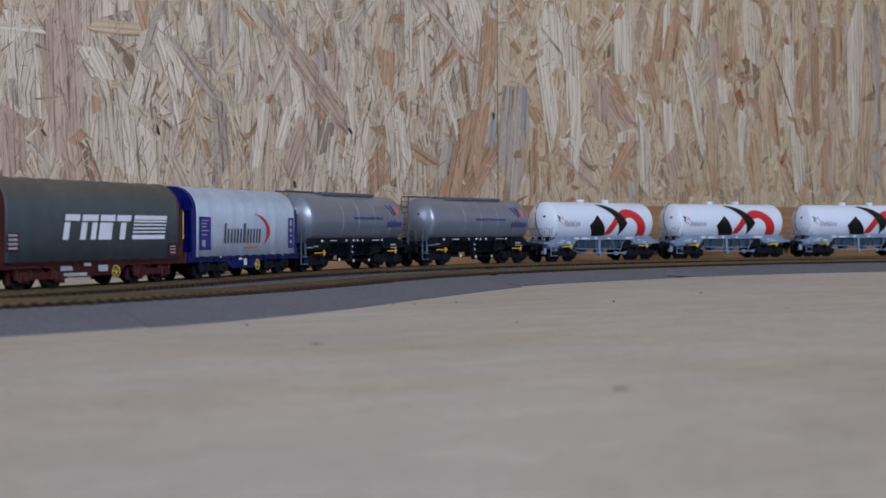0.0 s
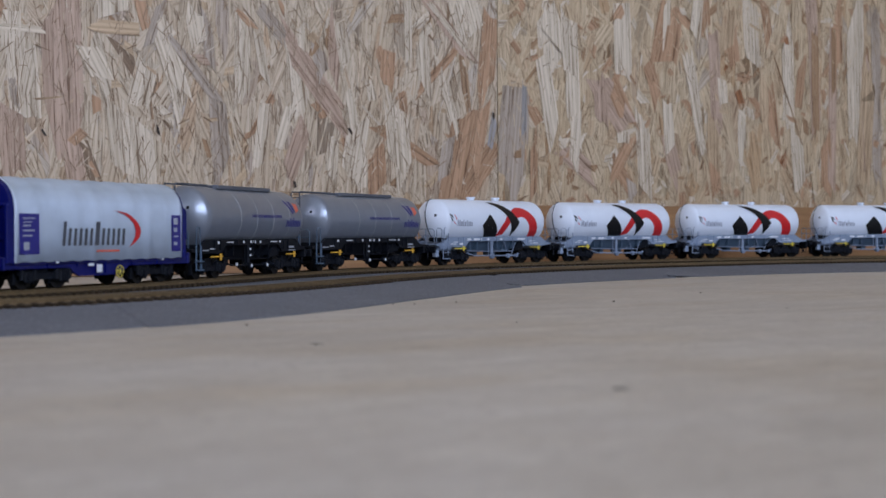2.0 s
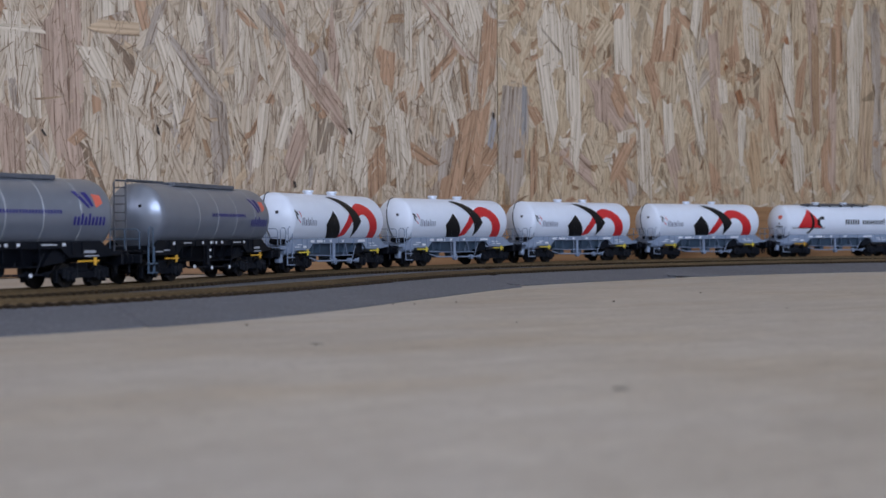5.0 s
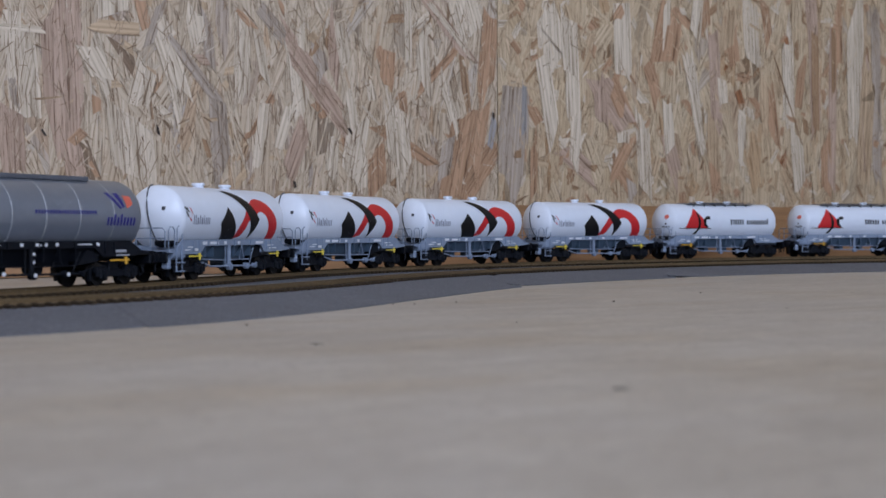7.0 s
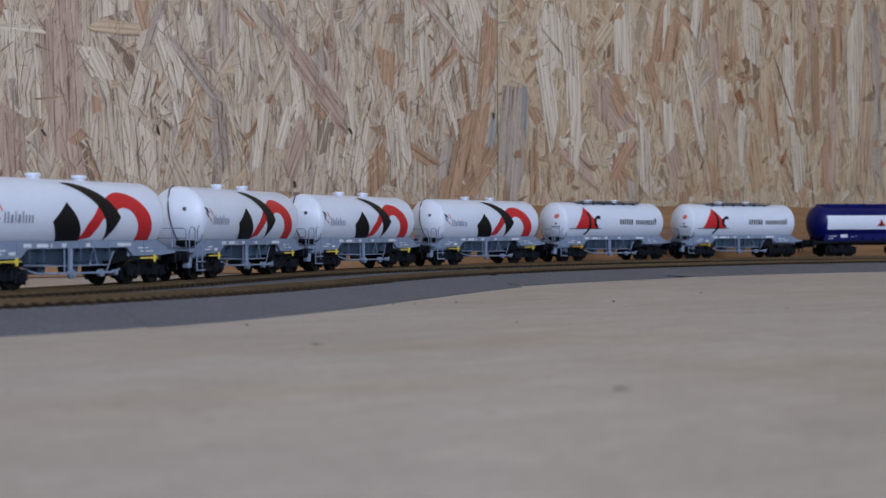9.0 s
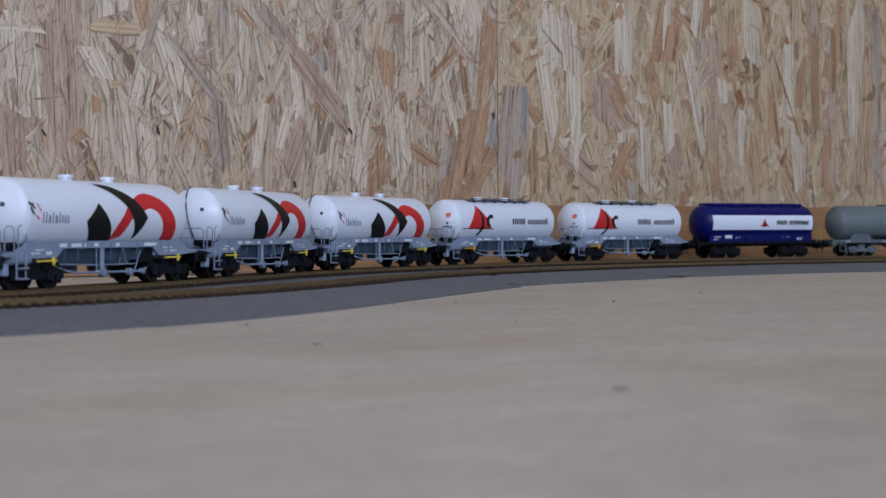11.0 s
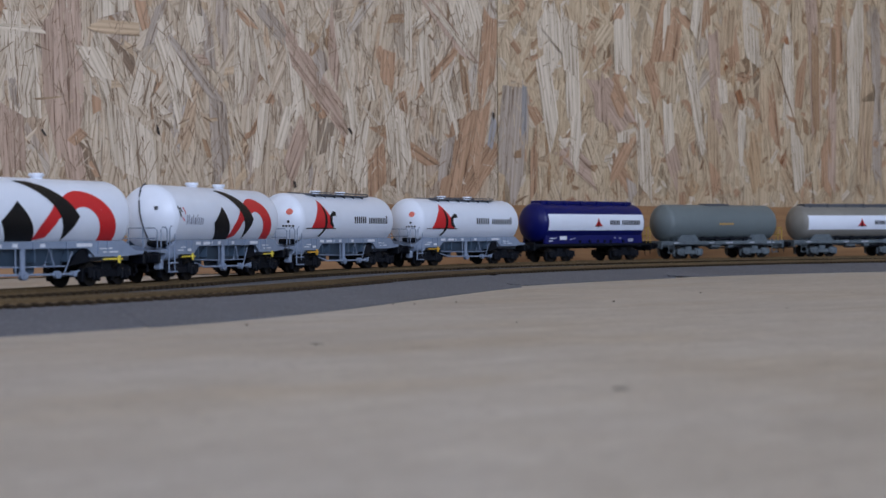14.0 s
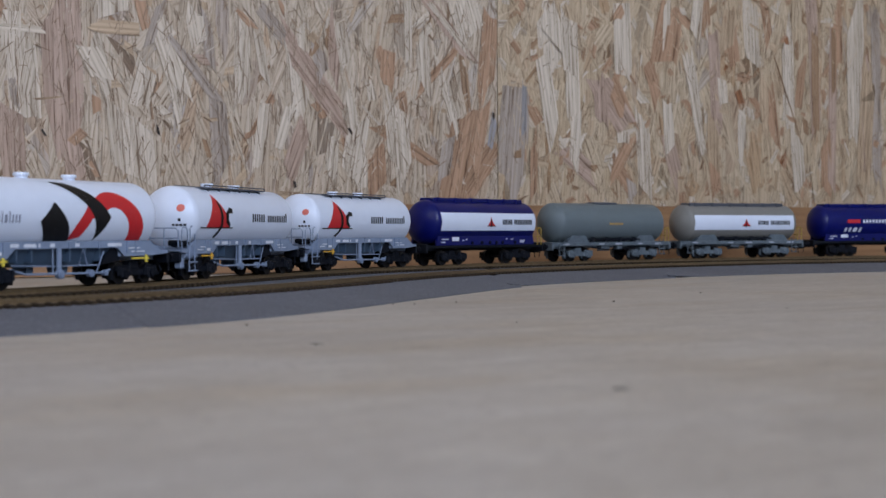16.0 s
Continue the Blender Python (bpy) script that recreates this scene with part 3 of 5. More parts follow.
strand(board_e, 0.1825, 0.1023, 0.2094, 0.0706, 0.0138, RUST, 0.00087)
strand(board_e, 0.2507, 0.1259, 0.2648, 0.0767, 0.0158, ROSY, 0.00090)
strand(board_e, 0.4624, 0.1326, 0.4640, 0.0705, 0.0150, RUST, 0.00093)
strand(board_e, 0.5207, 0.2191, 0.5241, 0.0983, 0.0123, ROSY, 0.00096)
strand(board_e, 0.3093, 0.1053, 0.3137, 0.0689, 0.0135, RUST, 0.00078)
strand(board_e, 0.3753, 0.2705, 0.3845, 0.2223, 0.0111, RUST, 0.00081)
strand(board_w, -0.2571, 0.1982, -0.2373, 0.1396, 0.0163, CREAM, 0.00099)
strand(board_w, -0.2650, 0.1669, -0.2734, 0.1322, 0.0186, CREAM, 0.00101)
strand(board_w, -0.3139, 0.1773, -0.2998, 0.1501, 0.0169, CREAM, 0.00103)
strand(board_w, -0.2528, 0.2157, -0.2649, 0.1783, 0.0075, SLATE, 0.00105)
strand(board_w, -0.1918, 0.2130, -0.1759, 0.1982, 0.0054, RUST, 0.00107)
strand(board_w, -0.2939, 0.2254, -0.2933, 0.1994, 0.0273, CREAM, 0.00109)
strand(board_w, -0.3785, 0.1863, -0.3444, 0.1854, 0.0055, CREAM, 0.00111)
strand(board_w, -0.3107, 0.1917, -0.2729, 0.1913, 0.0104, TAN, 0.00113)
strand(board_w, -0.3686, 0.1482, -0.3655, 0.1266, 0.0058, SLATE, 0.00099)
strand(board_w, -0.1354, 0.2053, -0.1345, 0.1830, 0.0071, CREAM, 0.00101)
strand(board_w, -0.0349, 0.2336, -0.0340, 0.1810, 0.0072, CREAM, 0.00103)
strand(board_w, -0.0142, 0.2333, 0.0270, 0.1907, 0.0051, CREAM, 0.00105)
strand(board_w, 0.0031, 0.1659, 0.0155, 0.1167, 0.0046, CREAM, 0.00107)
strand(board_w, -0.0812, 0.1300, -0.0911, 0.0767, 0.0200, CREAM, 0.00109)
strand(board_w, -0.1444, 0.1396, -0.1557, 0.1030, 0.0094, CREAM, 0.00111)
strand(board_w, -0.1313, 0.1243, -0.1494, 0.0758, 0.0149, ROSY, 0.00113)
strand(board_w, 0.0063, 0.1165, -0.0002, 0.0781, 0.0120, SLATE, 0.00099)
strand(board_w, 0.0539, 0.1377, 0.0484, 0.1087, 0.0065, BLUED, 0.00101)
strand(board_e, 0.1049, 0.1929, 0.1189, 0.1122, 0.0164, CREAM, 0.00103)
strand(board_e, 0.0856, 0.1641, 0.0847, 0.1205, 0.0055, BLUED, 0.00105)
strand(board_e, 0.1700, 0.1773, 0.1725, 0.1334, 0.0158, ROSY, 0.00107)
strand(board_e, 0.1832, 0.1758, 0.2071, 0.1308, 0.0171, RUST, 0.00109)
strand(board_e, 0.2258, 0.1954, 0.2346, 0.1758, 0.0136, RUST, 0.00111)
strand(board_e, 0.1975, 0.2451, 0.1881, 0.2321, 0.0096, RUST, 0.00113)
strand(board_e, 0.2606, 0.2353, 0.2542, 0.1993, 0.0186, RUST, 0.00099)
strand(board_e, 0.2516, 0.2571, 0.2494, 0.2115, 0.0083, CREAM, 0.00101)
strand(board_e, 0.2906, 0.2602, 0.2855, 0.2216, 0.0135, CREAM, 0.00103)
strand(board_e, 0.2740, 0.2054, 0.2966, 0.1072, 0.0100, CREAM, 0.00105)
strand(board_e, 0.1970, 0.1305, 0.1977, 0.1166, 0.0148, CREAM, 0.00107)
strand(board_e, 0.2098, 0.1245, 0.1815, 0.0798, 0.0119, RUST, 0.00109)
strand(board_e, 0.3409, 0.1734, 0.3461, 0.1606, 0.0081, RESIN, 0.00111)
strand(board_e, 0.3239, 0.1967, 0.3269, 0.1941, 0.0060, RESIN, 0.00113)
strand(board_e, 0.2063, 0.0824, 0.2096, 0.0625, 0.0108, SLATE, 0.00099)
strand(board_e, 0.4403, 0.2725, 0.4443, 0.2406, 0.0154, ROSY, 0.00101)
strand(board_e, 0.4467, 0.2361, 0.4489, 0.1345, 0.0105, BROWNED, 0.00103)
strand(board_e, 0.5271, 0.2132, 0.5166, 0.0806, 0.0212, TAN, 0.00105)
strand(board_e, 0.4744, 0.2427, 0.4742, 0.1751, 0.0074, BROWNED, 0.00107)
strand(board_e, 0.3905, 0.2103, 0.4280, 0.1239, 0.0015, BROWNED, 0.00109)
strand(board_e, 0.4201, 0.1382, 0.4263, 0.0742, 0.0167, CREAM, 0.00111)
strand(board_e, 0.4061, 0.2327, 0.4085, 0.2236, 0.0055, RESIN, 0.00113)
strand(board_e, 0.4035, 0.1110, 0.3995, 0.1010, 0.0045, RESIN, 0.00099)
strand(board_e, 0.3202, 0.1841, 0.3231, 0.1590, 0.0118, CREAM, 0.00101)
strand(board_e, 0.3574, 0.1577, 0.3589, 0.1452, 0.0106, CREAM, 0.00103)
strand(board_w, -0.0794, 0.0673, -0.0792, 0.1056, 0.0107, CREAM, 0.00105)
strand(board_w, -0.3523, 0.1335, -0.3313, 0.1361, 0.0017, TAN, 0.00107)
strand(board_w, -0.2284, 0.2133, -0.2230, 0.1801, 0.0142, CREAM, 0.00109)
strand(board_w, -0.2176, 0.2096, -0.2137, 0.1650, 0.0086, SLATE, 0.00111)
strand(board_w, -0.1734, 0.1948, -0.1663, 0.1539, 0.0080, CREAM, 0.00113)
strand(board_w, -0.0997, 0.2093, -0.0937, 0.1718, 0.0117, CREAM, 0.00099)
strand(board_w, -0.1664, 0.1400, -0.1742, 0.0846, 0.0108, CREAM, 0.00101)
strand(board_w, -0.1056, 0.1144, -0.1089, 0.0764, 0.0114, CREAM, 0.00103)
strand(board_w, -0.0519, 0.1403, -0.0468, 0.0871, 0.0132, CREAM, 0.00105)
strand(board_w, -0.0211, 0.2053, -0.0174, 0.1516, 0.0124, CREAM, 0.00107)
strand(board_w, -0.3682, 0.1979, -0.3692, 0.1728, 0.0138, CREAM, 0.00109)
strand(board_w, -0.3541, 0.1675, -0.3605, 0.1335, 0.0106, CREAM, 0.00111)
strand(board_e, 0.1315, 0.2368, 0.1351, 0.1796, 0.0128, CREAM, 0.00113)
strand(board_e, 0.1439, 0.1434, 0.1398, 0.0908, 0.0115, CREAM, 0.00099)
strand(board_e, 0.3758, 0.1928, 0.3772, 0.1356, 0.0123, TAN, 0.00101)
strand(board_e, 0.3308, 0.2523, 0.3262, 0.2126, 0.0176, TAN, 0.00103)
strand(board_e, 0.3084, 0.1500, 0.3096, 0.0941, 0.0146, TAN, 0.00105)
strand(board_e, 0.2512, 0.1586, 0.2539, 0.1094, 0.0126, CREAM, 0.00107)
strand(board_w, -0.2579, 0.1175, -0.2566, 0.1096, 0.0019, DARK, 0.00136)
strand(board_w, -0.0920, 0.1206, -0.0888, 0.1164, 0.0023, DARK, 0.00139)
strand(board_w, -0.1422, 0.0755, -0.1407, 0.0704, 0.0021, DARK, 0.00142)
strand(board_w, -0.3470, 0.1109, -0.3440, 0.1064, 0.0017, DARK, 0.00145)
strand(board_w, 0.0515, 0.1397, 0.0527, 0.1337, 0.0021, DARK, 0.00148)
strand(board_e, 0.3412, 0.1685, 0.3464, 0.1596, 0.0035, RUST, 0.00078)

# ---------------------------------------------------------------- track
S0, S1 = -2.4, 6.6


def ribbon(name, label, near, far, z0, z1, s0, s1, material, skew, lift=0.0, steps=120):
    """A sheet of even thickness between two edges that follow the track."""
    bm = bmesh.new()
    rows = []
    for i in range(steps + 1):
        s = s0 + (s1 - s0) * i / steps
        cut = skew[0] + (skew[1] - skew[0]) * i / steps
        sc, sb = s + cut * (near(s) - front_gap(s) - 0.019), s + cut * (near(s) - far(s))
        a, b, c = track(s, near(s)), track(sb, far(sb)), track(sc, front_gap(sc) + 0.019)
        up = lift * max(0.0, 1 - (s - s0) / 0.25)
        se, oe = s + cut * 0.012, near(s) - 0.012
        e = track(se, oe)
        ze = z0 + 0.0005 + (z1 - z0 - 0.0005) * 0.012 / (near(s) - front_gap(s) - 0.019)
        rows.append([bm.verts.new((p[0], p[1], z)) for p, z in ((a, z0 + up), (a, z0 + up + 0.0005), (e, ze), (c, z1), (b, z1), (b, z0))])
    for q, w in zip(rows, rows[1:]):
        for k in range(6):
            bm.faces.new((q[k], q[(k + 1) % 6], w[(k + 1) % 6], w[k]))
    bm.faces.new(rows[0][::-1]), bm.faces.new(rows[-1])
    bmesh.ops.recalc_face_normals(bm, faces=bm.faces[:])
    return tagged(part(name, bm, material), label, "track underlay", "foam underlay sheets", kind="structure")


JOINTS = (-8.8, -1.30, 0.83, 2.32, 13.6)
SKEW = (0.0, 3.2, 10.0, 8.5, 0.0)     # how far each cut runs askew, in wagon lengths to a metre
for a, b, cut_a, cut_b, push, lift in zip(JOINTS, JOINTS[1:], SKEW, SKEW[1:], (0.0, 0.003, -0.003, -0.008), (0.0, 0.0, 0.0013, 0.0016)):
    ribbon("track_underlay", "grey speckled foam underlay sheet below the tracks", lambda s: bed_gap(s) + push, lambda s: -0.024, 0.0, BED_TOP, a + 0.0001, b - 0.0001, FOAM, (cut_a, cut_b), lift)


def rail_bm(gap, side, s0, s1, half=0.00885, drop=0.0):
    bm = bmesh.new()
    prof = ((-0.0011, 0.0062), (0.0011, 0.0062), (0.0011, 0.0067), (0.00035, 0.0071), (0.00035, 0.0078), (0.0006, 0.0080), (0.0006, RAIL_TOP), (-0.0006, RAIL_TOP),
            (-0.0006, 0.0080), (-0.00035, 0.0078), (-0.00035, 0.0071), (-0.0011, 0.0067))
    rings = []
    n = int((s1 - s0) * 14)
    for i in range(n + 1):
        s = s0 + (s1 - s0) * i / n
        rings.append([])
        for o, z in prof:
            x, y, _ = track(s, gap(s) + side * half + o)
            rings[-1].append(bm.verts.new((x, y, z - drop)))
    for q, w in zip(rings, rings[1:]):
        for k in range(len(prof)):
            j = (k + 1) % len(prof)
            bm.faces.new((q[k], q[j], w[j], w[k]))
    bmesh.ops.recalc_face_normals(bm, faces=bm.faces[:])
    return bm


def sleeper_mesh(extra=0.0, half=0.015, seat=0.00885):
    bm = bmesh.new()
    box(bm, -0.0014, 0.0014, -half - extra, half, 0.0, 0.0013, 0.0002)
    for y in (-seat - 0.0017, -seat + 0.0017, seat - 0.0017, seat + 0.0017):
        box(bm, -0.0008, 0.0008, y - 0.0006, y + 0.0006, 0.0012, 0.0016)
    me = bpy.data.meshes.new("sleeper")
    bm.to_mesh(me)
    bm.free()
    me.materials.append(SLEEPER)
    return me


def lay_track(label, gap, half, seat, drop=0.0, long_below=None):
    root = thing("model_railway_track", label, "railway track", "model railway tracks")
    for side in (-1, 1):
        part("rail", rail_bm(gap, side, -8.8, 13.6, seat, drop), RAILM, root)
    # the sleepers hang together by a web under each rail
    for side in (-1, 1):
        bm = bmesh.new()
        rows = []
        for i in range(301):
            s = -8.8 + 22.4 * i / 300
            ends = [track(s, gap(s) + side * seat + o) for o in (-0.0014, 0.0014)]
            rows.append([bm.verts.new((p[0], p[1], z)) for p, z in ((ends[0], BED_TOP), (ends[0], BED_TOP + 0.0007), (ends[1], BED_TOP + 0.0007), (ends[1], BED_TOP))])
        for q, w in zip(rows, rows[1:]):
            for k in range(4):
                bm.faces.new((q[k], q[(k + 1) % 4], w[(k + 1) % 4], w[k]))
        bmesh.ops.recalc_face_normals(bm, faces=bm.faces[:])
        part("sleeper_web", bm, SLEEPER, root)
    plain, longer = sleeper_mesh(0.0, half, seat), sleeper_mesh(0.0022, half, seat)
    rest = bmesh.new()
    pitch = 0.0050 / UNIT
    s = -8.8
    while s < 13.6:
        x, y, h = track(s, gap(s))
        h += math.atan2(-(gap(s + 0.02) - gap(s - 0.02)), 0.04 * UNIT) * 1.0
        if S0 < s < S1:
            ob = new("sleeper", longer if long_below is not None and s < long_below else plain)
            ob.parent = root
            ob.matrix_local = Matrix.Translation((x, y, BED_TOP)) @ Matrix.Rotation(h + rng.uniform(-0.012, 0.012), 4, "Z")
        else:
            m = Matrix.Translation((x, y, BED_TOP + 0.00065)) @ Matrix.Rotation(h, 4, "Z") @ Matrix.Diagonal((0.0026, half * 2, 0.0013, 1))
            bmesh.ops.create_cube(rest, size=1.0, matrix=m)
        s += pitch
    tagged(part("sleepers", rest, SLEEPER, root), kind="stuff")
    return root


lay_track("weathered brown model railway track carrying the goods train", lambda s: 0.0, 0.015, 0.00885)
lay_track("empty weathered brown model railway track beside the train", front_gap, 0.011, 0.0066, 0.0006, long_below=0.30)

# crumbs of wood and dirt on the bare board
def crumb(x, y, size, material, label):
    bm = bmesh.new()
    bmesh.ops.create_icosphere(bm, subdivisions=1, radius=size)
    for v in bm.verts:
        v.co = Vector((v.co.x * 1.5, v.co.y, max(v.co.z * 0.5, -size * 0.4))) * rng.uniform(0.75, 1.2)
    low = min(v.co.z for v in bm.verts)
    for v in bm.verts:
        v.co.z -= low
    ob = part("crumb", bm, material)
    ob.location = (x, y, 0.0)
    ob.rotation_euler.z = rng.uniform(0, 3)
    return tagged(ob, label, "crumb", "crumbs on the board")


for cx, cy, cs, cm in ((-0.0684, 0.472, 0.0005, SLEEPER), (-0.0225, 0.606, 0.0005, BLACK), (-0.013, 0.607, 0.0005, SLEEPER), (0.0058, 0.62, 0.0005, SLEEPER), (0.134, 0.706, 0.0005, SLEEPER),
                       (0.142, 0.56, 0.0004, SLEEPER), (-0.0365, 0.387, 0.0004, SLEEPER), (0.026, 0.48, 0.0003, SLEEPER), (0.078, 0.62, 0.0006, SLEEPER)):
    crumb(cx, cy, cs, cm, "tiny dark crumb lying on pale plywood")

CHIP = paint("grey_brown_chip", (0.27, 0.24, 0.20), 0.7, vary=0.15)
for cx, cy, cs in ((-0.0363, 0.389, 0.0016), (0.0360, 0.2735, 0.0016)):
    chip = crumb(cx, cy, cs, CHIP, "flat grey-brown wood chip lying on pale plywood")
    chip.scale = (1.0, 1.3, 0.25)

# ---------------------------------------------------------------- the train
MM = 0.001


def mbox(bm, x0, x1, y0, y1, z0, z1, bev=0.0):
    return box(bm, x0 * MM, x1 * MM, y0 * MM, y1 * MM, z0 * MM, z1 * MM, bev * MM)


def mrod(bm, pts, r, seg=6):
    return rod(bm, [(x * MM, y * MM, z * MM) for x, y, z in pts], r * MM, seg)


def mdisc(bm, x, y0, y1, z, r, seg=16):
    return disc(bm, x * MM, y0 * MM, y1 * MM, z * MM, r * MM, seg)


def prism(bm, outline, y0, y1):
    """Extrudes an outline (x, z in mm) across the wagon."""
    a = [bm.verts.new((x * MM, y0 * MM, z * MM)) for x, z in outline]
    b = [bm.verts.new((x * MM, y1 * MM, z * MM)) for x, z in outline]
    bm.faces.new(a), bm.faces.new(b[::-1])
    for i in range(len(a)):
        j = (i + 1) % len(a)
        bm.faces.new((a[i], b[i], b[j], a[j]))
    bmesh.ops.recalc_face_normals(bm, faces=bm.faces[:])
    return bm


def wheelset_bm():
    bm = bmesh.new()
    for y in (-1, 1):
        mdisc(bm, 0, y * 7.3, y * 9.7, 0, 5.3, 24)
        mdisc(bm, 0, y * 6.8, y * 7.5, 0, 6.1, 24)
        mdisc(bm, 0, y * 9.6, y * 10.0, 0, 2.4, 12)
        for k in range(4):
            a = k * math.pi / 2
            disc(bm, 3.4 * MM * math.cos(a), y * 9.65 * MM, y * 9.9 * MM, 3.4 * MM * math.sin(a), 0.7 * MM, 8)
    mdisc(bm, 0, -7.2, 7.2, 0, 1.2, 10)
    return bm


def bogie(wagon, x, material):
    bm = bmesh.new()
    for y in (-1, 1):
        ya, yb = sorted((y * 10.8, y * 12.4))
        prism(bm, [(-15.5, 6.2), (-15.5, 8.6), (-8, 9.3), (-5, 7.0), (5, 7.0), (8, 9.3), (15.5, 8.6), (15.5, 6.2), (6, 4.2), (-6, 4.2)], ya, yb)
        for ax in (-10.4, 10.4):
            yc, yd = sorted((y * 11.8, y * 13.8))
            mbox(bm, ax - 2.6, ax + 2.6, yc, yd, 3.0, 7.8, 0.5)
            mdisc(bm, ax, y * 13.6, y * 14.4, 5.2, 1.7, 12)
            for sx in (-3.8, 3.8):
                rod(bm, [((ax + sx) * MM, y * 12.6 * MM, 4.2 * MM), ((ax + sx) * MM, y * 12.6 * MM, 8.4 * MM)], 1.1 * MM, 8)
        for bx_ in (-16.0, -4.6, 4.6, 16.0):
            mbox(bm, bx_ - 0.7, bx_ + 0.7, *sorted((y * 8.2, y * 10.4)), 2.2, 8.0, 0.2)
    mbox(bm, -3.5, 3.5, -11, 11, 6.8, 10.8, 0.4)
    ob = part("bogie", bm, material, wagon)
    ob.location = (x * MM, 0, 0)
    for ax in (-10.4, 10.4):
        w = part("wheelset", wheelset_bm(), WHEELM, ob)
        w.location = (ax * MM, 0, 5.3 * MM)
    return ob


def buffers(wagon, end, material, x_head):
    for sgn in (-1, 1):
        for y in (-10, 10):
            bm = bmesh.new()
            disc(bm, sgn * (end + (x_head - end) / 2) * MM, 0, (x_head - end) * MM, 0, 1.5 * MM, 10, "x")
            disc(bm, sgn * (x_head - 0.4) * MM, 0, 0.9 * MM, 0, 2.5 * MM, 14, "x")
            for v in bm.verts:
                v.co.y += y * MM
                v.co.z += 12.0 * MM
            part("buffer", bm, material, wagon)
    for sgn in (-1, 1):
        bm = bmesh.new()
        mbox(bm, *sorted((sgn * (end - 4), sgn * (x_head + 0.4))), -1.4, 1.4, 8.6, 10.4, 0.3)
        mbox(bm, *sorted((sgn * (x_head - 2.4), sgn * (x_head + 0.2))), -3.2, 3.2, 7.6, 11.4, 0.3)
        mrod(bm, [(sgn * (x_head - 1.5), -2.4, 8), (sgn * (x_head - 1.2), -2.8, 4.6), (sgn * (x_head - 0.6), -2.6, 3.8)], 0.35)
        part("coupler", bm, BLACK, wagon)


def tank_profile(half, r, knuckle=5.5, turn=42.0):
    """Half sections of a tank along x: a domed crown, a tight knuckle and the straight barrel."""
    f = radians(turn)
    edge = r - knuckle + knuckle * math.sin(f)
    crown = edge / math.sin(f)
    prof = [(-half + crown * (1 - math.cos(f * i / 6)), crown * math.sin(f * i / 6)) for i in range(7)]
    start = prof[-1][0] + knuckle * math.cos(f)
    for i in range(1, 8):
        a = f + (math.pi / 2 - f) * i / 7
        prof.append((start - knuckle * math.cos(a), r - knuckle + knuckle * math.sin(a)))
    prof += [(x, r) for x in (-half * 0.45, 0.0, half * 0.45)]
    return [(x * MM, q * MM) for x, q in prof + [(-x, q) for x, q in reversed(prof[:-3])]]


def tank_end(half, r):
    """Where the end of a tank lies along x, at a distance from its axis (mm)."""
    prof = tank_profile(half, r)[:14]
    return lambda q: float(np.interp(q * MM, [b for _, b in prof], [a for a, _ in prof])) / MM


def tank_side(zc, r):
    return lambda z: -math.sqrt(max(1e-9, (r * MM) ** 2 - (z - zc * MM) ** 2))


def rail_loop(wagon, material, x, y, z0, z1, wide, r=0.42, name="handrail"):
    """A bent grab rail, standing in the plane along the wagon."""
    bm = bmesh.new()
    c = wide * 0.25
    mrod(bm, [(x, y, z0), (x, y, z1 - c), (x + c, y, z1), (x + wide - c, y, z1), (x + wide, y, z1 - c), (x + wide, y, z0)], r)
    return part(name, bm, material, wagon)


def end_rail(wagon, material, x, z0, z1, half=12.0):
    """A railing across the wagon's end platform."""
    bm = bmesh.new()
    mrod(bm, [(x, -half, z0), (x, -half, z1 - 1.5), (x, -half + 1.5, z1), (x, half - 1.5, z1), (x, half, z1 - 1.5), (x, half, z0)], 0.32)
    mrod(bm, [(x, -half, (z0 + z1) / 2), (x, half, (z0 + z1) / 2)], 0.35)
    for y in (-4.0, 4.0):
        mrod(bm, [(x, y, z0), (x, y, z1)], 0.35)
    return part("railing", bm, material, wagon)


def steps(wagon, material, x, sgn=-1):
    bm = bmesh.new()
    for z in (4.6, 9.0):
        mbox(bm, x - 3.2, x + 3.2, sgn * 14.6 - 1.2, sgn * 14.6 + 1.2, z, z + 0.7, 0.15)
    for dx in (-2.8, 2.8):
        mrod(bm, [(x + dx, sgn * 14.0, 4.8), (x + dx, sgn * 14.0, 17.5)], 0.4)
    return part("step", bm, material, wagon)


def brake_lever(wagon, material, x, z=12.2):
    bm = bmesh.new()
    mbox(bm, x - 9.5, x + 3.6, -14.8, -14.0, z - 0.4, z + 0.4, 0.12)
    mbox(bm, x + 0.2, x + 1.8, -15.2, -14.2, z - 2.0, z + 1.6, 0.3)
    return part("brake_lever", bm, material, wagon)


def lids(wagon, xs, ztop, material, r=3.6):
    for x in xs:
        bm = bmesh.new()
        for z0, z1, q in ((-1.2, 1.1, r * 0.82), (1.0, 2.3, r)):
            bmesh.ops.create_cone(bm, cap_ends=True, segments=20, radius1=q * MM, radius2=q * 0.94 * MM, depth=(z1 - z0) * MM,
                                  matrix=Matrix.Translation((x * MM, 0, (ztop + (z0 + z1) / 2) * MM)))
        part("hatch_lid", bm, material, wagon)


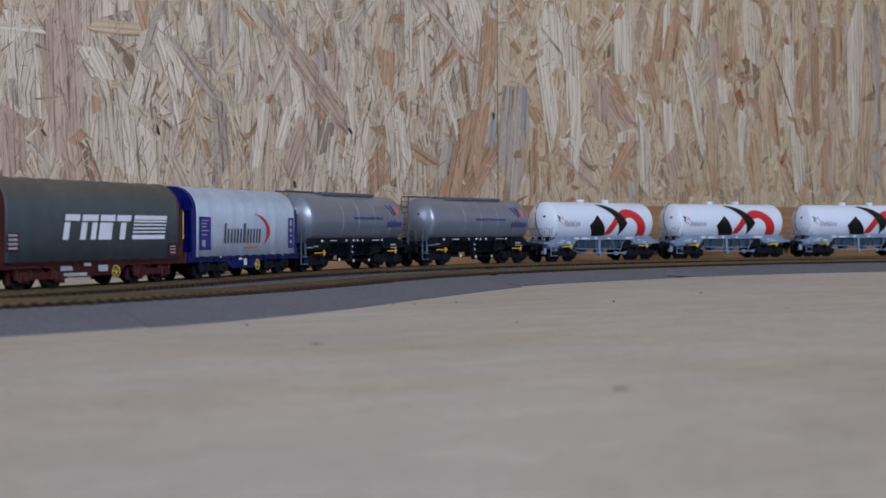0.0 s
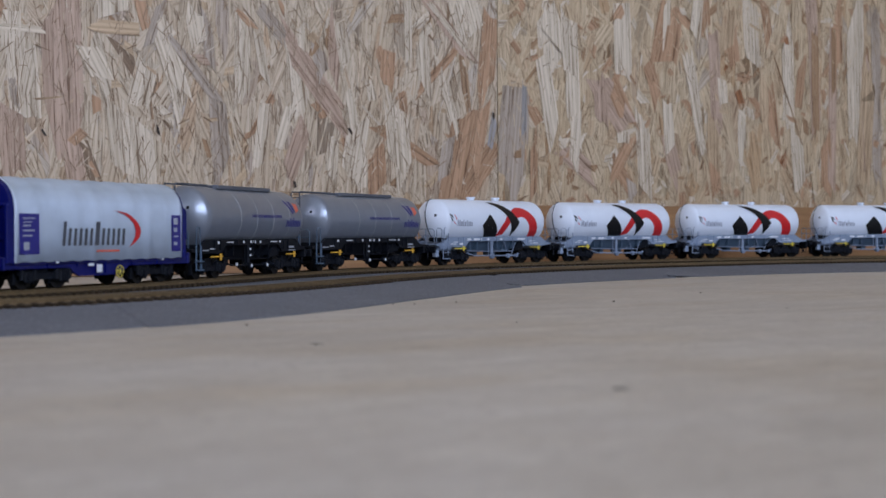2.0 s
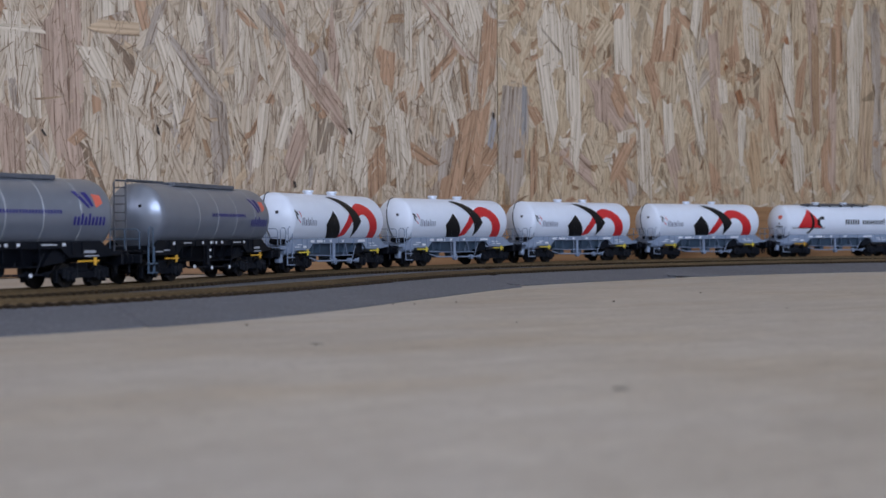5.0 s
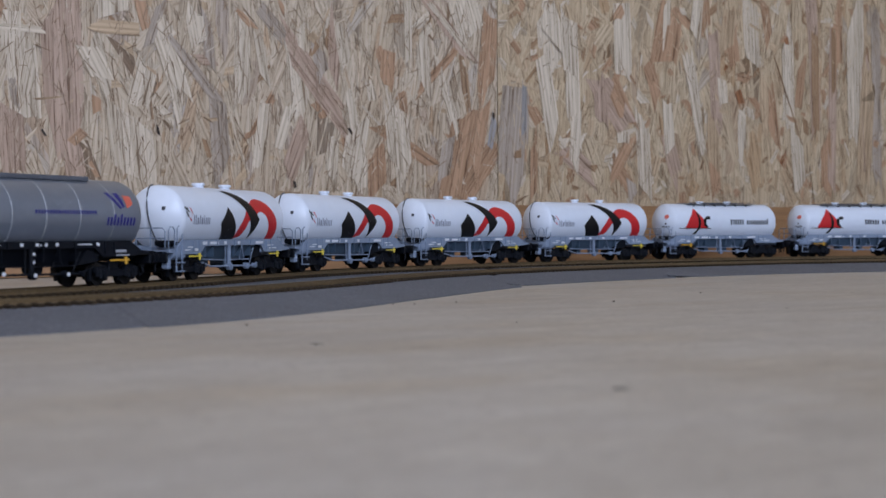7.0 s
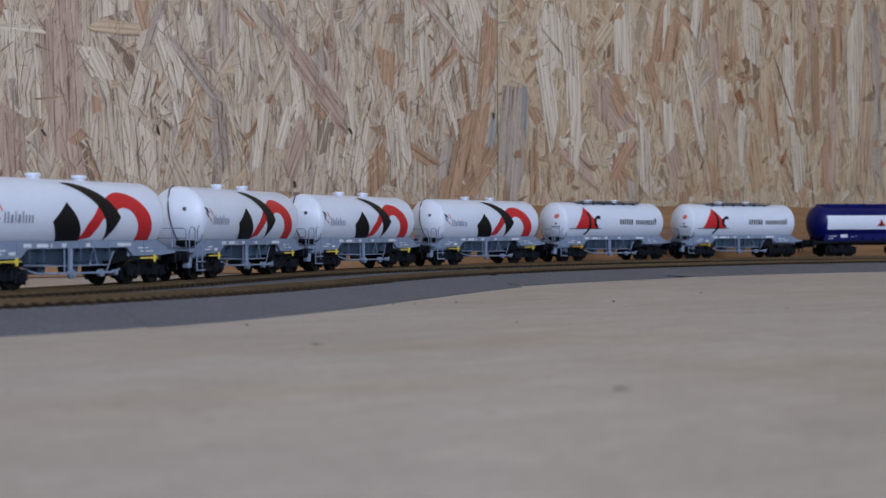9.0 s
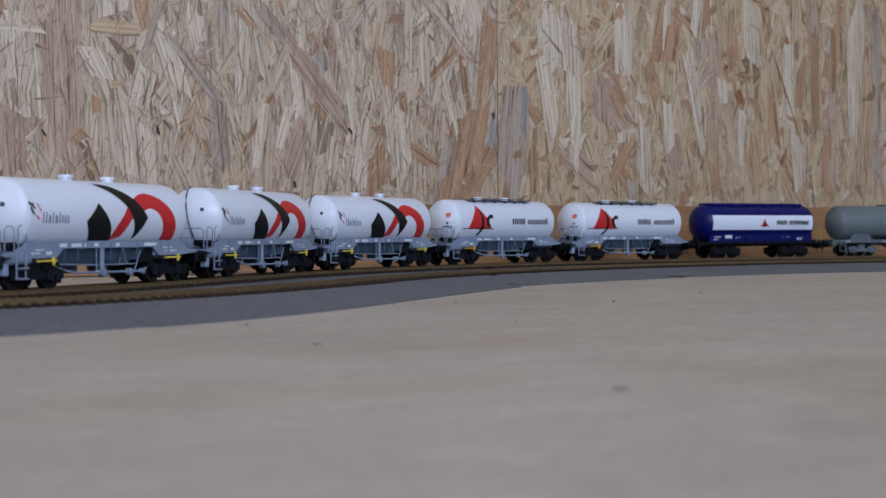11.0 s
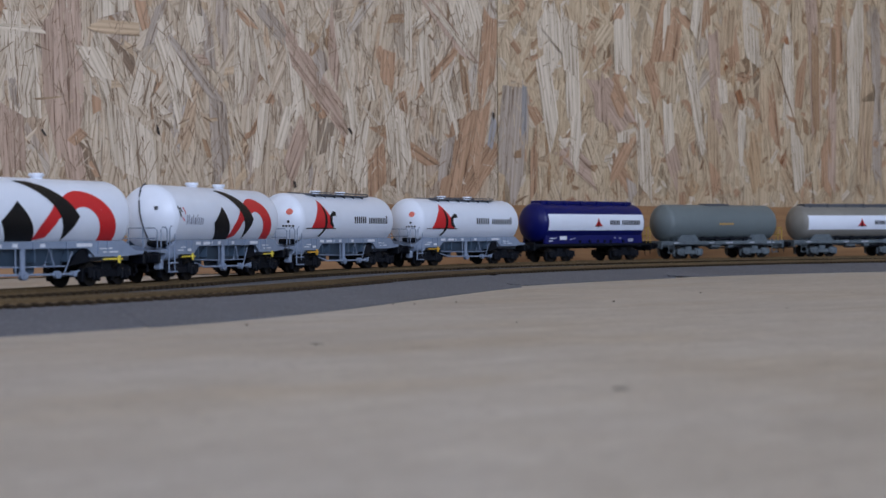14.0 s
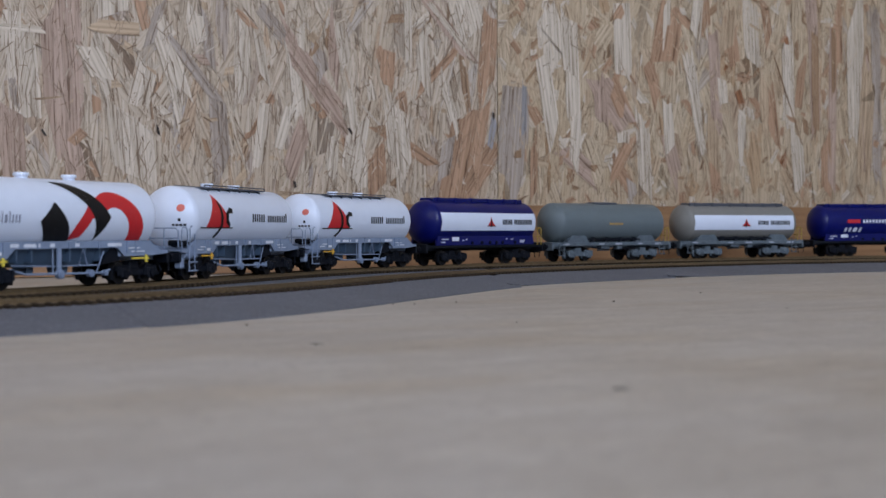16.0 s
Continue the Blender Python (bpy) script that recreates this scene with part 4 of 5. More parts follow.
def top_walkway(wagon, x0, x1, ztop, material, rails=True):
    bm = bmesh.new()
    for y in (-6.2, 6.2):
        mbox(bm, x0, x1, y - 2.6, y + 2.6, ztop - 0.3, ztop + 0.5, 0.1)
        for i in range(6):
            x = x0 + (x1 - x0) * (i + 0.5) / 6
            mbox(bm, x - 0.5, x + 0.5, y - 2.2, y + 2.2, ztop - 2.6, ztop - 0.3)
    if rails:
        for y in (-8.8, 8.8):
            mrod(bm, [(x0, y, ztop + 0.2), (x0 + 1, y, ztop + 1.4), (x1 - 1, y, ztop + 1.4), (x1, y, ztop + 0.2)], 0.35)
    return part("walkway", bm, material, wagon)


def silo_frame(wagon, frame_mat, hopper_mat, half=71.0):
    bm = bmesh.new()
    for y in (-1, 1):
        ya, yb = sorted((y * 12.6, y * 13.8))
        prism(bm, [(-half, 14.4), (-half, 15.6), (-64, 16.0), (-56, 20.6), (57, 20.6), (65, 16.0), (half, 15.6), (half, 14.4), (58, 13.4), (38, 13.4), (33, 17.4), (-33, 17.4), (-38, 13.4), (-58, 13.4)], ya, yb)
        for x in (-46, -40, -20, 0, 20, 40, 46):
            yc, yd = sorted((y * 13.6, y * 14.3))
            mbox(bm, x - 0.5, x + 0.5, yc, yd, 15 if abs(x) > 34 else 17.2, 20.4)
    mbox(bm, -half, half, -5, 5, 11.0, 14.6, 0.3)
    for s in (-1, 1):
        mbox(bm, *sorted((s * (half - 9), s * half)), -12.6, 12.6, 14.8, 15.6, 0.2)
        mbox(bm, *sorted((s * 36, s * 60)), -12.4, 12.4, 13.0, 18.0, 0.6)
    part("underframe", bm, frame_mat, wagon)
    for s in (-1, 1):
        bm = bmesh.new()
        mbox(bm, *sorted((s * half, s * (half + 1.8))), -13.6, 13.6, 9.4, 14.0, 0.4)
        mbox(bm, *sorted((s * (half - 1), s * (half + 1.2))), -6, 6, 13.0, 15.4, 0.4)
        mrod(bm, [(s * (half + 1.6), -7, 9), (s * (half + 2.6), -7.5, 5.5), (s * (half + 1.6), -6, 3.8)], 0.55)
        mrod(bm, [(s * (half + 1.6), 6, 9), (s * (half + 2.6), 6.5, 5.5), (s * (half + 1.6), 5, 3.8)], 0.55)
        part("end_beam", bm, BLACK, wagon)
    # one long discharge trough, its ribs, and the dark plate behind its end
    bm = bmesh.new()
    rows = [[bm.verts.new((x * MM, y * (7.0 + (z - 9.4) * 0.58) * MM, z * MM)) for x, z in ((-41, 16.2), (-34, 18.4), (31, 18.4), (32, 16.6), (22, 9.4), (-27, 9.4))] for y in (-1, 1)]
    bm.faces.new(rows[0]), bm.faces.new(rows[1][::-1])
    for k in range(6):
        bm.faces.new((rows[0][k], rows[1][k], rows[1][(k + 1) % 6], rows[0][(k + 1) % 6]))
    bmesh.ops.recalc_face_normals(bm, faces=bm.faces[:])
    for x in (-31, -22, 2, 12, 22):
        mbox(bm, x - 0.4, x + 0.4, -12.7, -7.5, 11.5, 18.2)
    for x in (-14, 8):
        disc(bm, x * MM, -4 * MM, 4 * MM, 8.2 * MM, 2.4 * MM, 14)
    part("hopper", bm, hopper_mat, wagon)
    part("end_plate", prism(bmesh.new(), [(31.5, 18.2), (37.5, 17.2), (37.5, 11.4), (24, 9.6)], -11.6, 11.6), BLACK, wagon)
    bm = bmesh.new()
    mrod(bm, [(-36, -13.2, 8.8), (-27, -13.6, 6.6), (22, -13.6, 6.0), (28, -13.4, 7.4)], 0.5, 8)
    mrod(bm, [(-34, -12.0, 10.4), (-8, -12.6, 9.6), (20, -12.6, 9.6)], 0.35, 6)
    part("discharge_pipe", bm, frame_mat, wagon)
    bm = bmesh.new()
    mrod(bm, [(-6, -13.4, 5.8), (-6, -13.4, 17.4)], 1.2, 10)
    mrod(bm, [(-9.6, -13.2, 6.5), (-9.6, -13.2, 17.4)], 0.35, 6)
    for x, q in ((-6, 2.0), (14, 1.7), (24, 1.3)):
        mdisc(bm, x, -15.0, -12.6, 6.0, q, 14)
        mdisc(bm, x, -15.5, -14.9, 6.0, q * 0.6, 10)
    part("riser_pipe", bm, frame_mat, wagon)
    bm = bmesh.new()
    mrod(bm, [(7, -13.2, 9.6), (10, -13.2, 17.2), (13, -13.2, 9.6)], 0.32, 6)
    mrod(bm, [(19, -13.2, 6.4), (24, -13.2, 15.8)], 0.3, 6)
    part("strut", bm, frame_mat, wagon)


def stencils(wagon, side_y, rows, material, name="stencil"):
    """Small unreadable lettering as bars on the frame."""
    for x0, x1, z0, z1 in rows:
        part(name, print_on(bmesh.new(), [(x0, z0), (x1, z0), (x1, z1), (x0, z1)], lambda z: side_y * MM), material, wagon)


def tank_pipe(wagon, half, zc, r, material):
    """The thin vent pipe that runs down over the tank's end."""
    end = tank_end(half, r)
    pts = [(-half + 10.5, 3.6, zc + r + 0.2), (-half + 8.6, 3.5, zc + r - 0.1)]
    for i in range(9):
        y, z = 3.2 - 6.2 * i / 8, 14.6 - 28.6 * i / 8
        pts.append((end(math.hypot(y, z)) - 0.5, y, zc + z))
    bm = bmesh.new()
    mrod(bm, pts, 0.38, 8)
    return part("vent_pipe", bm, material, wagon)


def decal(wagon, name, polys, side, material, label=""):
    for p in polys:
        part(name, print_on(bmesh.new(), p, side), material, wagon, label)


def arc(cx, cz, rx, rz, a0, a1, n=10):
    return [(cx + rx * math.cos(radians(a0 + (a1 - a0) * i / n)), cz + rz * math.sin(radians(a0 + (a1 - a0) * i / n))) for i in range(n + 1)]


ZC, RT, HALF = 32.0, 16.4, 66.2


def running_gear(wagon, mat, x=48.0):
    for s in (-1, 1):
        bogie(wagon, s * x, mat)


def grey_fittings(wagon):
    silo_frame(wagon, FRAMEGREY, HOPPER)
    running_gear(wagon, BLACK)
    buffers(wagon, 72.4, BLACK, 77.6)
    end_rail(wagon, FRAMEGREY, -71.5, 16.4, 26.5)
    rail_loop(wagon, FRAMEGREY, -70.5, -13.4, 16.0, 27.0, 6.0, 0.32)
    rail_loop(wagon, FRAMEGREY, -62.5, -13.8, 15.0, 27.5, 5.0, 0.32, name="ladder")
    steps(wagon, FRAMEGREY, -61.0)
    bm = bmesh.new()
    for x, z, q in ((-68, 19.0, 1.5), (-65, 18.2, 1.2), (-61, 18.8, 1.5), (-57, 18.6, 1.2), (-53.5, 18.8, 1.4)):
        mdisc(bm, x, -11.0, -5.0, z, q, 12)
    mrod(bm, [(-68, -8, 17.4), (-54, -9, 17.8), (-50, -9, 16.6)], 0.7)
    part("valve", bm, BLACK, wagon)
    bm = bmesh.new()
    disc(bm, -60 * MM, -7 * MM, 6 * MM, 13.4 * MM, 2.9 * MM, 16, "x")
    for v in bm.verts:
        v.co.y -= 10.2 * MM
    part("air_reservoir", bm, FRAMEGREY, wagon)
    part("valve_box", mbox(bmesh.new(), -71.0, -67.4, -13.2, -9.4, 6.2, 11.2, 0.5), FRAMEGREY, wagon)
    stencils(wagon, -13.8, [(-36, -31, 18, 19.6), (-28, -18, 18, 19.5), (-12, -9, 18, 19.6), (4, 7, 18, 19.6), (26, 36, 18, 19.5)], PRINTPALE)
    stencils(wagon, -13.9, [(-52, -46, 16.6, 17.2), (-55, -49, 15.2, 15.8), (-45, -41, 14.8, 16.2), (41, 49, 16.8, 17.4), (43, 53, 15.2, 15.8)], PRINTPALE)


def arrow_wagon():
    w = thing("silo_wagon", "white cement silo wagon with black arrow and red arch, grey frame", "goods wagon", "white silo wagons with arrows")
    bm = lathe(bmesh.new(), tank_profile(HALF, RT), ZC * MM)
    part("tank", bm, WHITE, w, "glossy white tank")
    side = tank_side(ZC, RT)
    o = -13.9
    arch = arc(o + 42, 20.6, 22.5, 22.4, 0, 114, 16) + [(o + 24.5, 36.5), (o + 16.5, 27.5), (o + 13.2, 20.8), (o + 21, 22.3), (o + 27, 30.5)] + arc(o + 42, 20.6, 12.2, 15.2, 118, 0, 14)
    decal(w, "red_arch", [arch], side, RED)
    bm = bmesh.new()
    print_on(bm, [(o + x, z) for x, z in [(-1, 20.6), (-6.6, 29.2), (3.0, 37.8)] + soft([(3.0, 37.8), (8, 32.5), (12.4, 26.5), (14.4, 20.6)])[1:]], side, 0.0003)
    print_on(bm, [(o + x, z) for x, z in soft([(7.5, 46.6), (15, 46.8), (23, 44.6), (30, 40.8), (35, 36.6), (39.4, 31.4)]) + [(36, 26.5), (31, 20.6)] + soft([(31, 20.6), (30, 27), (27, 33), (22, 38.5), (15, 43.6), (7.5, 46.6)])[1:-1]], side, 0.0003)
    part("black_arrow", bm, PRINTBLACK, w)
    letter = bmesh.new()
    letter_bars(letter, o - 36, o - 18.6, 28.4, 33.2, (0.3, 0.3, 0.5, 0.25, 0.5, 0.25, 0.3, 0.3, 0.3), side, 0.3, 0, (0, 1, 3, 5))
    part("lettering", letter, PRINTGREY, w)
    e = o + 2.0
    decal(w, "emblem", [[(e - 46.5, 36.6), (e - 45.6, 38.0), (e - 44.8, 36.4), (e - 43.4, 37.2), (e - 43.2, 35.6), (e - 41.6, 34.6), (e - 43.2, 34.4), (e - 44.2, 35.2)],
                        [(e - 45.8, 35.2), (e - 44.8, 35.2), (e - 43.2, 32.6), (e - 43.8, 31.6), (e - 45.0, 33.2)]], side, PRINTBLACK)
    decal(w, "emblem", [[(e - 41.6, 37.0), (e - 40.6, 36.8), (e - 38.8, 34.0), (e - 39.4, 33.0), (e - 40.0, 34.6)], [(e - 43.0, 32.8), (e - 42.0, 31.0), (e - 40.0, 29.6), (e - 40.2, 30.6), (e - 41.6, 31.6)]], side, RED)
    lids(w, (-14.5, 16), ZC + RT, WHITE)
    tank_pipe(w, HALF, ZC, RT, DARKGREY)
    bm = bmesh.new()
    x = tank_end(HALF, RT)(8.4)
    mbox(bm, x - 0.5, x + 1.4, -8.2, -6.6, 35.5, 37.3)
    part("plate", bm, DARKGREY, w)
    grey_fittings(w)
    brake_lever(w, YELLOW, -42)
    brake_lever(w, YELLOW, 52)
    return w


def cement_wagon():
    w = thing("silo_wagon", "white cement silo wagon with red triangle emblem and grey frame", "goods wagon", "white silo wagons with triangles")
    part("tank", lathe(bmesh.new(), tank_profile(HALF, RT), ZC * MM), WHITE, w, "glossy white tank")
    side = tank_side(ZC, RT)
    decal(w, "red_triangle", [[(-49, 26.6), (-22, 26.6), (-26, 33), (-36, 44.4), (-43, 36)]], side, RED)
    bm = bmesh.new()
    print_on(bm, [(x - 11, z) for x, z in [(-24, 41), (-22, 40), (-20, 34), (-20, 27), (-24, 21.5), (-27, 21.8), (-24, 25), (-22.5, 29), (-23, 36)]], side, 0.0003)
    print_on(bm, [(x - 11, z) for x, z in [(-17, 34.5), (-12, 37.6), (-9, 37), (-9, 34.6), (-13.5, 34.4), (-14, 31), (-11, 28), (-12, 27.2), (-16.5, 29.5)]], side, 0.0003)
    print_on(bm, [(x - 11, z) for x, z in [(-44, 26.4), (-8, 26.4), (-8, 27.0), (-44, 27.0)]], side, 0.0003)
    part("black_swash", bm, PRINTBLACK, w)
    bm = bmesh.new()
    letter_bars(bm, 4, 19.5, 30.0, 34.4, (0.4,) * 6, side, 0.26, 0, ())
    letter_bars(bm, 23.5, 49, 30.0, 35.2, (0.4,) * 11, side, 0.26, 0, (10,))
    part("lettering", bm, PRINTBLACK, w)
    end = tank_end(HALF, RT)

    def dome(z0, y0):
        return end(math.hypot(y0, z0 - ZC * MM) / MM) * MM
    bm = bmesh.new()
    for cy, cz, q in ((-9.2, 36.8, 1.9),):
        ring = [bm.verts.new((dome((cz + q * math.sin(a)) * MM, (cy + q * math.cos(a)) * MM) - 0.0003, (cy + q * math.cos(a)) * MM, (cz + q * math.sin(a)) * MM)) for a in [k * math.pi / 10 for k in range(20)]]
        hub = bm.verts.new((dome(cz * MM, cy * MM) - 0.0003, cy * MM, cz * MM))
        for k in range(20):
            bm.faces.new((hub, ring[k], ring[(k + 1) % 20]))
    part("round_mark", bm, CORAL, w)
    bm = bmesh.new()
    for cy, cz, hw, hh in ((-8.8, 30.8, 0.6, 0.8), (-11.2, 28.2, 0.6, 0.55), (-9.4, 28.2, 0.6, 0.55), (-7.6, 28.2, 0.6, 0.55), (-5.8, 28.2, 0.6, 0.55)):
        bm.faces.new([bm.verts.new((dome(z * MM, y * MM) - 0.00035, y * MM, z * MM)) for y, z in ((cy - hw, cz - hh), (cy + hw, cz - hh), (cy + hw, cz + hh), (cy - hw, cz + hh))])
    part("stencil", bm, PRINTBLACK, w)
    lids(w, (-18, 14), ZC + RT, WHITE)
    top_walkway(w, -38, 36, ZC + RT - 0.6, DARKGREY)
    grey_fittings(w)
    brake_lever(w, AMBER, -42)
    return w


def silver_wagon():
    w = thing("tank_wagon", "silver cement tank wagon with dark walkway and black frame", "goods wagon", "silver tank wagons")
    part("tank", lathe(bmesh.new(), [(x + 0.003, q) for x, q in tank_profile(HALF, RT + 0.4)], ZC * MM), SILVER, w, "satin silver tank")
    side = tank_side(ZC, RT + 0.4)
    for x in (-20, 0, 21, 43):
        bm = bmesh.new()
        lathe(bm, [((x - 0.35) * MM, (RT + 0.35) * MM), ((x - 0.2) * MM, (RT + 0.52) * MM), ((x + 0.2) * MM, (RT + 0.52) * MM), ((x + 0.35) * MM, (RT + 0.35) * MM)], ZC * MM)
        part("weld_ring", bm, SEAM, w)
    decal(w, "emblem", [[(39.5, 42.6), (42.5, 42.6), (48.4, 35.4), (47, 35.2)], [(45, 42.4), (48.4, 42.4), (50.4, 36.2), (49, 35.8)]], side, PRINTBLUE)
    decal(w, "emblem", [[(51, 41.6), (56, 41.2), (56.4, 37.6), (51.8, 35.4)]], side, CORAL)
    bm = bmesh.new()
    letter_bars(bm, 38, 57, 27.6, 32.8, (0.4,) * 9, side, 0.28, 0.08, (2, 4))
    part("lettering", bm, PRINTBLUE, w)
    bm = bmesh.new()
    letter_bars(bm, -7, 31, 32.6, 34.2, (1,) * 22, side, 0.6)
    part("lettering", bm, PRINTBLUE, w)
    bm = bmesh.new()
    mbox(bm, -29, 37, -7.0, 7.0, ZC + RT - 0.6, ZC + RT + 1.5, 0.3)
    mrod(bm, [(-34, -3.2, ZC + RT + 0.6), (-29, -3.2, ZC + RT + 1.0)], 0.5)
    part("walkway", bm, WALKWAY, w)
    bm = bmesh.new()
    for y in (-3.2, 3.2):
        mrod(bm, [(-69, y, 15.6), (-69, y, 48.4), (-68, y, 49.6), (-34, y, 49.6)], 0.5)
    for k in range(8):
        mrod(bm, [(-69, -3.2, 18 + 4 * k), (-69, 3.2, 18 + 4 * k)], 0.35)
    part("ladder", bm, DARKGREY, w)
    bm = bmesh.new()
    x = tank_end(HALF, RT)(8.6) + 3.0
    mbox(bm, x - 0.5, x + 1.4, -7.2, -5.8, 36.5, 37.9)
    part("plate", bm, BLACK, w)
    silo_frame(w, BLACK, BLACK)
    running_gear(w, BLACK)
    buffers(w, 73.4, BLACK, 77.6)
    end_rail(w, HOPPER, -71.5, 16.4, 26.0)
    rail_loop(w, HOPPER, -66.0, -13.8, 5.0, 27.0, 4.0, 0.32, name="ladder")
    steps(w, HOPPER, -64.0)
    stencils(w, -13.8, [(-43, -40, 18.2, 19.6), (-32, -24, 18.8, 19.3), (-13, -11, 18.4, 19.8), (-4, -2, 18.4, 19.8), (-1, 0.6, 18.4, 19.8), (1.6, 3.2, 18.4, 19.8), (8, 10, 18.4, 19.8), (22, 31, 18.8, 19.3), (34, 36, 18.4, 19.8)], PRINTPALE)
    stencils(w, -14.0, [(-52, -46, 15.3, 16.0), (-60, -53, 14.7, 15.3), (46, 54, 15.2, 16.4), (47, 56, 13.6, 14.2)], STENCIL)
    for x, z in ((-6, 6.0), (14, 6.0), (-24, 7.0)):
        part("white_handle", mdisc(bmesh.new(), x, -15.9, -15.2, z, 0.95, 12), PRINTPALE, w)
    for z in (14.5, 11.0):
        part("white_handle", mbox(bmesh.new(), -6.6, -5.4, -15.2, -14.6, z, z + 1.2, 0.2), PRINTPALE, w)
    brake_lever(w, AMBER, -42, 11.6)
    brake_lever(w, AMBER, 52, 11.6)
    return w


def stripe_wagon(label, body, frame_mat, bogie_mat, stripe, emblem, text, rail_mat, skirt=None, hatch=False):
    w = thing("tank_wagon", label, "goods wagon", "bogie tank wagons")
    r, half = RT - 0.2, HALF if skirt else HALF + 2.0
    part("tank", lathe(bmesh.new(), tank_profile(half, r, *((6.5, 30.0) if skirt else (5.5, 42.0))), (ZC - 0.5) * MM), body, w)
    side = tank_side(ZC - 0.5, r)
    if stripe:
        decal(w, "white_stripe", [[(-58, 25.2), (58.5, 25.2), (58.5, 38.4), (-58, 38.4)]], side, WHITE)
    if emblem:
        bm = bmesh.new()
        print_on(bm, [(-4, 28.6), (6, 28.6), (2.5, 31.5), (1, 35.6), (-1, 31.5)], side, 0.0004)
        part("emblem", bm, RED, w)
        bm = bmesh.new()
        print_on(bm, [(0, 34), (1, 34), (1.6, 28.2), (-0.2, 27.4)], side, 0.0006)
        part("emblem", bm, PRINTBLACK, w)
        bm = bmesh.new()
        print_on(bm, [(-4, 28.4), (6, 28.4), (6, 28.9), (-4, 28.9)], side, 0.0006)
        part("emblem", bm, PRINTBLACK, w)
    if text:
        bm = bmesh.new()
        lines = ((15, 27, (0.6,) * 6), (30, 53, (0.6,) * 11)) if stripe else ((-8, 8, (0.8,) * 6),)
        for x0, x1, ws in lines:
            total = sum(ws) + 0.32 * (len(ws) - 1)
            x, k = x0, (x1 - x0) / total
            for q in ws:
                print_on(bm, [(x, 29.8), (x + q * k, 29.8), (x + q * k, 33.6 if stripe else 31.4), (x, 33.6 if stripe else 31.4)], side, 0.0004)
                x += (q + 0.32) * k
        part("lettering", bm, text, w)
    bm = bmesh.new()
    if hatch:
        mbox(bm, -14, 14, -5, 5, ZC + r - 1.6, ZC + r + 0.5, 0.5)
        part("hatch_lid", bm, DARKGREY, w)
    else:
        mbox(bm, -56, 54, -6.5, 6.5, ZC + r - 1.9, ZC + r + 1.1, 0.4)
        for x in (-50, -30, -10, 10, 30, 46):
            mbox(bm, x - 1, x + 1, -7.4, 7.4, ZC + r - 3.2, ZC + r + 1.3, 0.2)
        part("walkway", bm, body if skirt else DARKGREY, w)
    if skirt:
        bm = bmesh.new()
        for y in (-1, 1):
            prism(bm, [(-58, 22.6), (60, 22.6), (61, 14.6), (-59, 14.6)], *sorted((y * 10.4, y * 12.5)))
        part("skirt", bm, skirt, w)
        stencils(w, -12.7, [(-54, -46, 18.6, 19.3), (-42, -34, 17.6, 20.6), (-55, -50, 16.4, 17.2), (-30, -28, 17.6, 18.4), (-26, -24, 18.4, 19.0), (24, 26, 18.6, 19.2), (30, 33, 18.4, 19.0), (42, 49, 17.4, 18.0), (42, 48, 16.0, 16.8)], PRINTPALE)
        for x in (-18, -6, 4, 12, 20, 36):
            part("discharge_valve", mdisc(bmesh.new(), x, -13.1, -12.3, 16.2, 1.3, 10), BLACK, w)
    bm = bmesh.new()
    for y in (-1, 1):
        ya, yb = sorted((y * 12.0, y * (12.9 if skirt else 13.6)))
        mbox(bm, -71, 71, ya, yb, 12.4, 14.4 if skirt else 15.6, 0.3)
        for s in (-1, 1) if not skirt else ():
            prism(bm, [(s * 28, 15.4), (s * 54, 15.4), (s * 49, 21.0), (s * 33, 21.0)], *sorted((y * 11.4, y * 12.6)))
    for s in (-1, 1):
        mbox(bm, *sorted((s * 71, s * 72.6)), -14, 14, 9.0, 15.8, 0.4)
        mbox(bm, *sorted((s * 30, s * 52)), -11.4, 11.4, 12.0, 19.0, 0.5)
    mbox(bm, -70, 70, -4, 4, 10.4, 14.8, 0.3)
    part("underframe", bm, frame_mat, w)
    if not skirt:
        bm = bmesh.new()
        mrod(bm, [(-30, -11.5, 17.6), (34, -11.5, 17.6)], 1.4, 8)
        for x in (-24, -8, 10, 26):
            mdisc(bm, x, -13.0, -10.0, 17.4, 2.2, 12)
        mrod(bm, [(-26, -13.8, 11.0), (-10, -13.9, 9.4), (14, -13.9, 9.4), (26, -13.8, 11.2)], 0.45, 8)
        part("pipework", bm, BLACK, w)
        part("equipment_box", mbox(bmesh.new(), -14, -4, -12.6, -7.0, 8.2, 12.8, 0.5), frame_mat, w)
        part("equipment_box", mbox(bmesh.new(), 6, 12, -12.2, -7.0, 8.8, 12.8, 0.5), frame_mat, w)
        stencils(w, -13.7, [(-60, -53, 13.4, 14.6), (-18, -12, 13.4, 14.4), (2, 10, 13.2, 14.6), (30, 36, 13.4, 14.6), (52, 60, 13.2, 14.6)], STENCIL)
        for x in (-62, 60):
            steps(w, frame_mat, x)
    running_gear(w, bogie_mat, 40.0)
    buffers(w, 72.4, BLACK, 77.6)
    rail_loop(w, rail_mat, 66.0, -13.0, 14.0, 27.5, 4.6, 0.42)
    end_rail(w, rail_mat, 72.0, 14.5, 27.0)
    return w


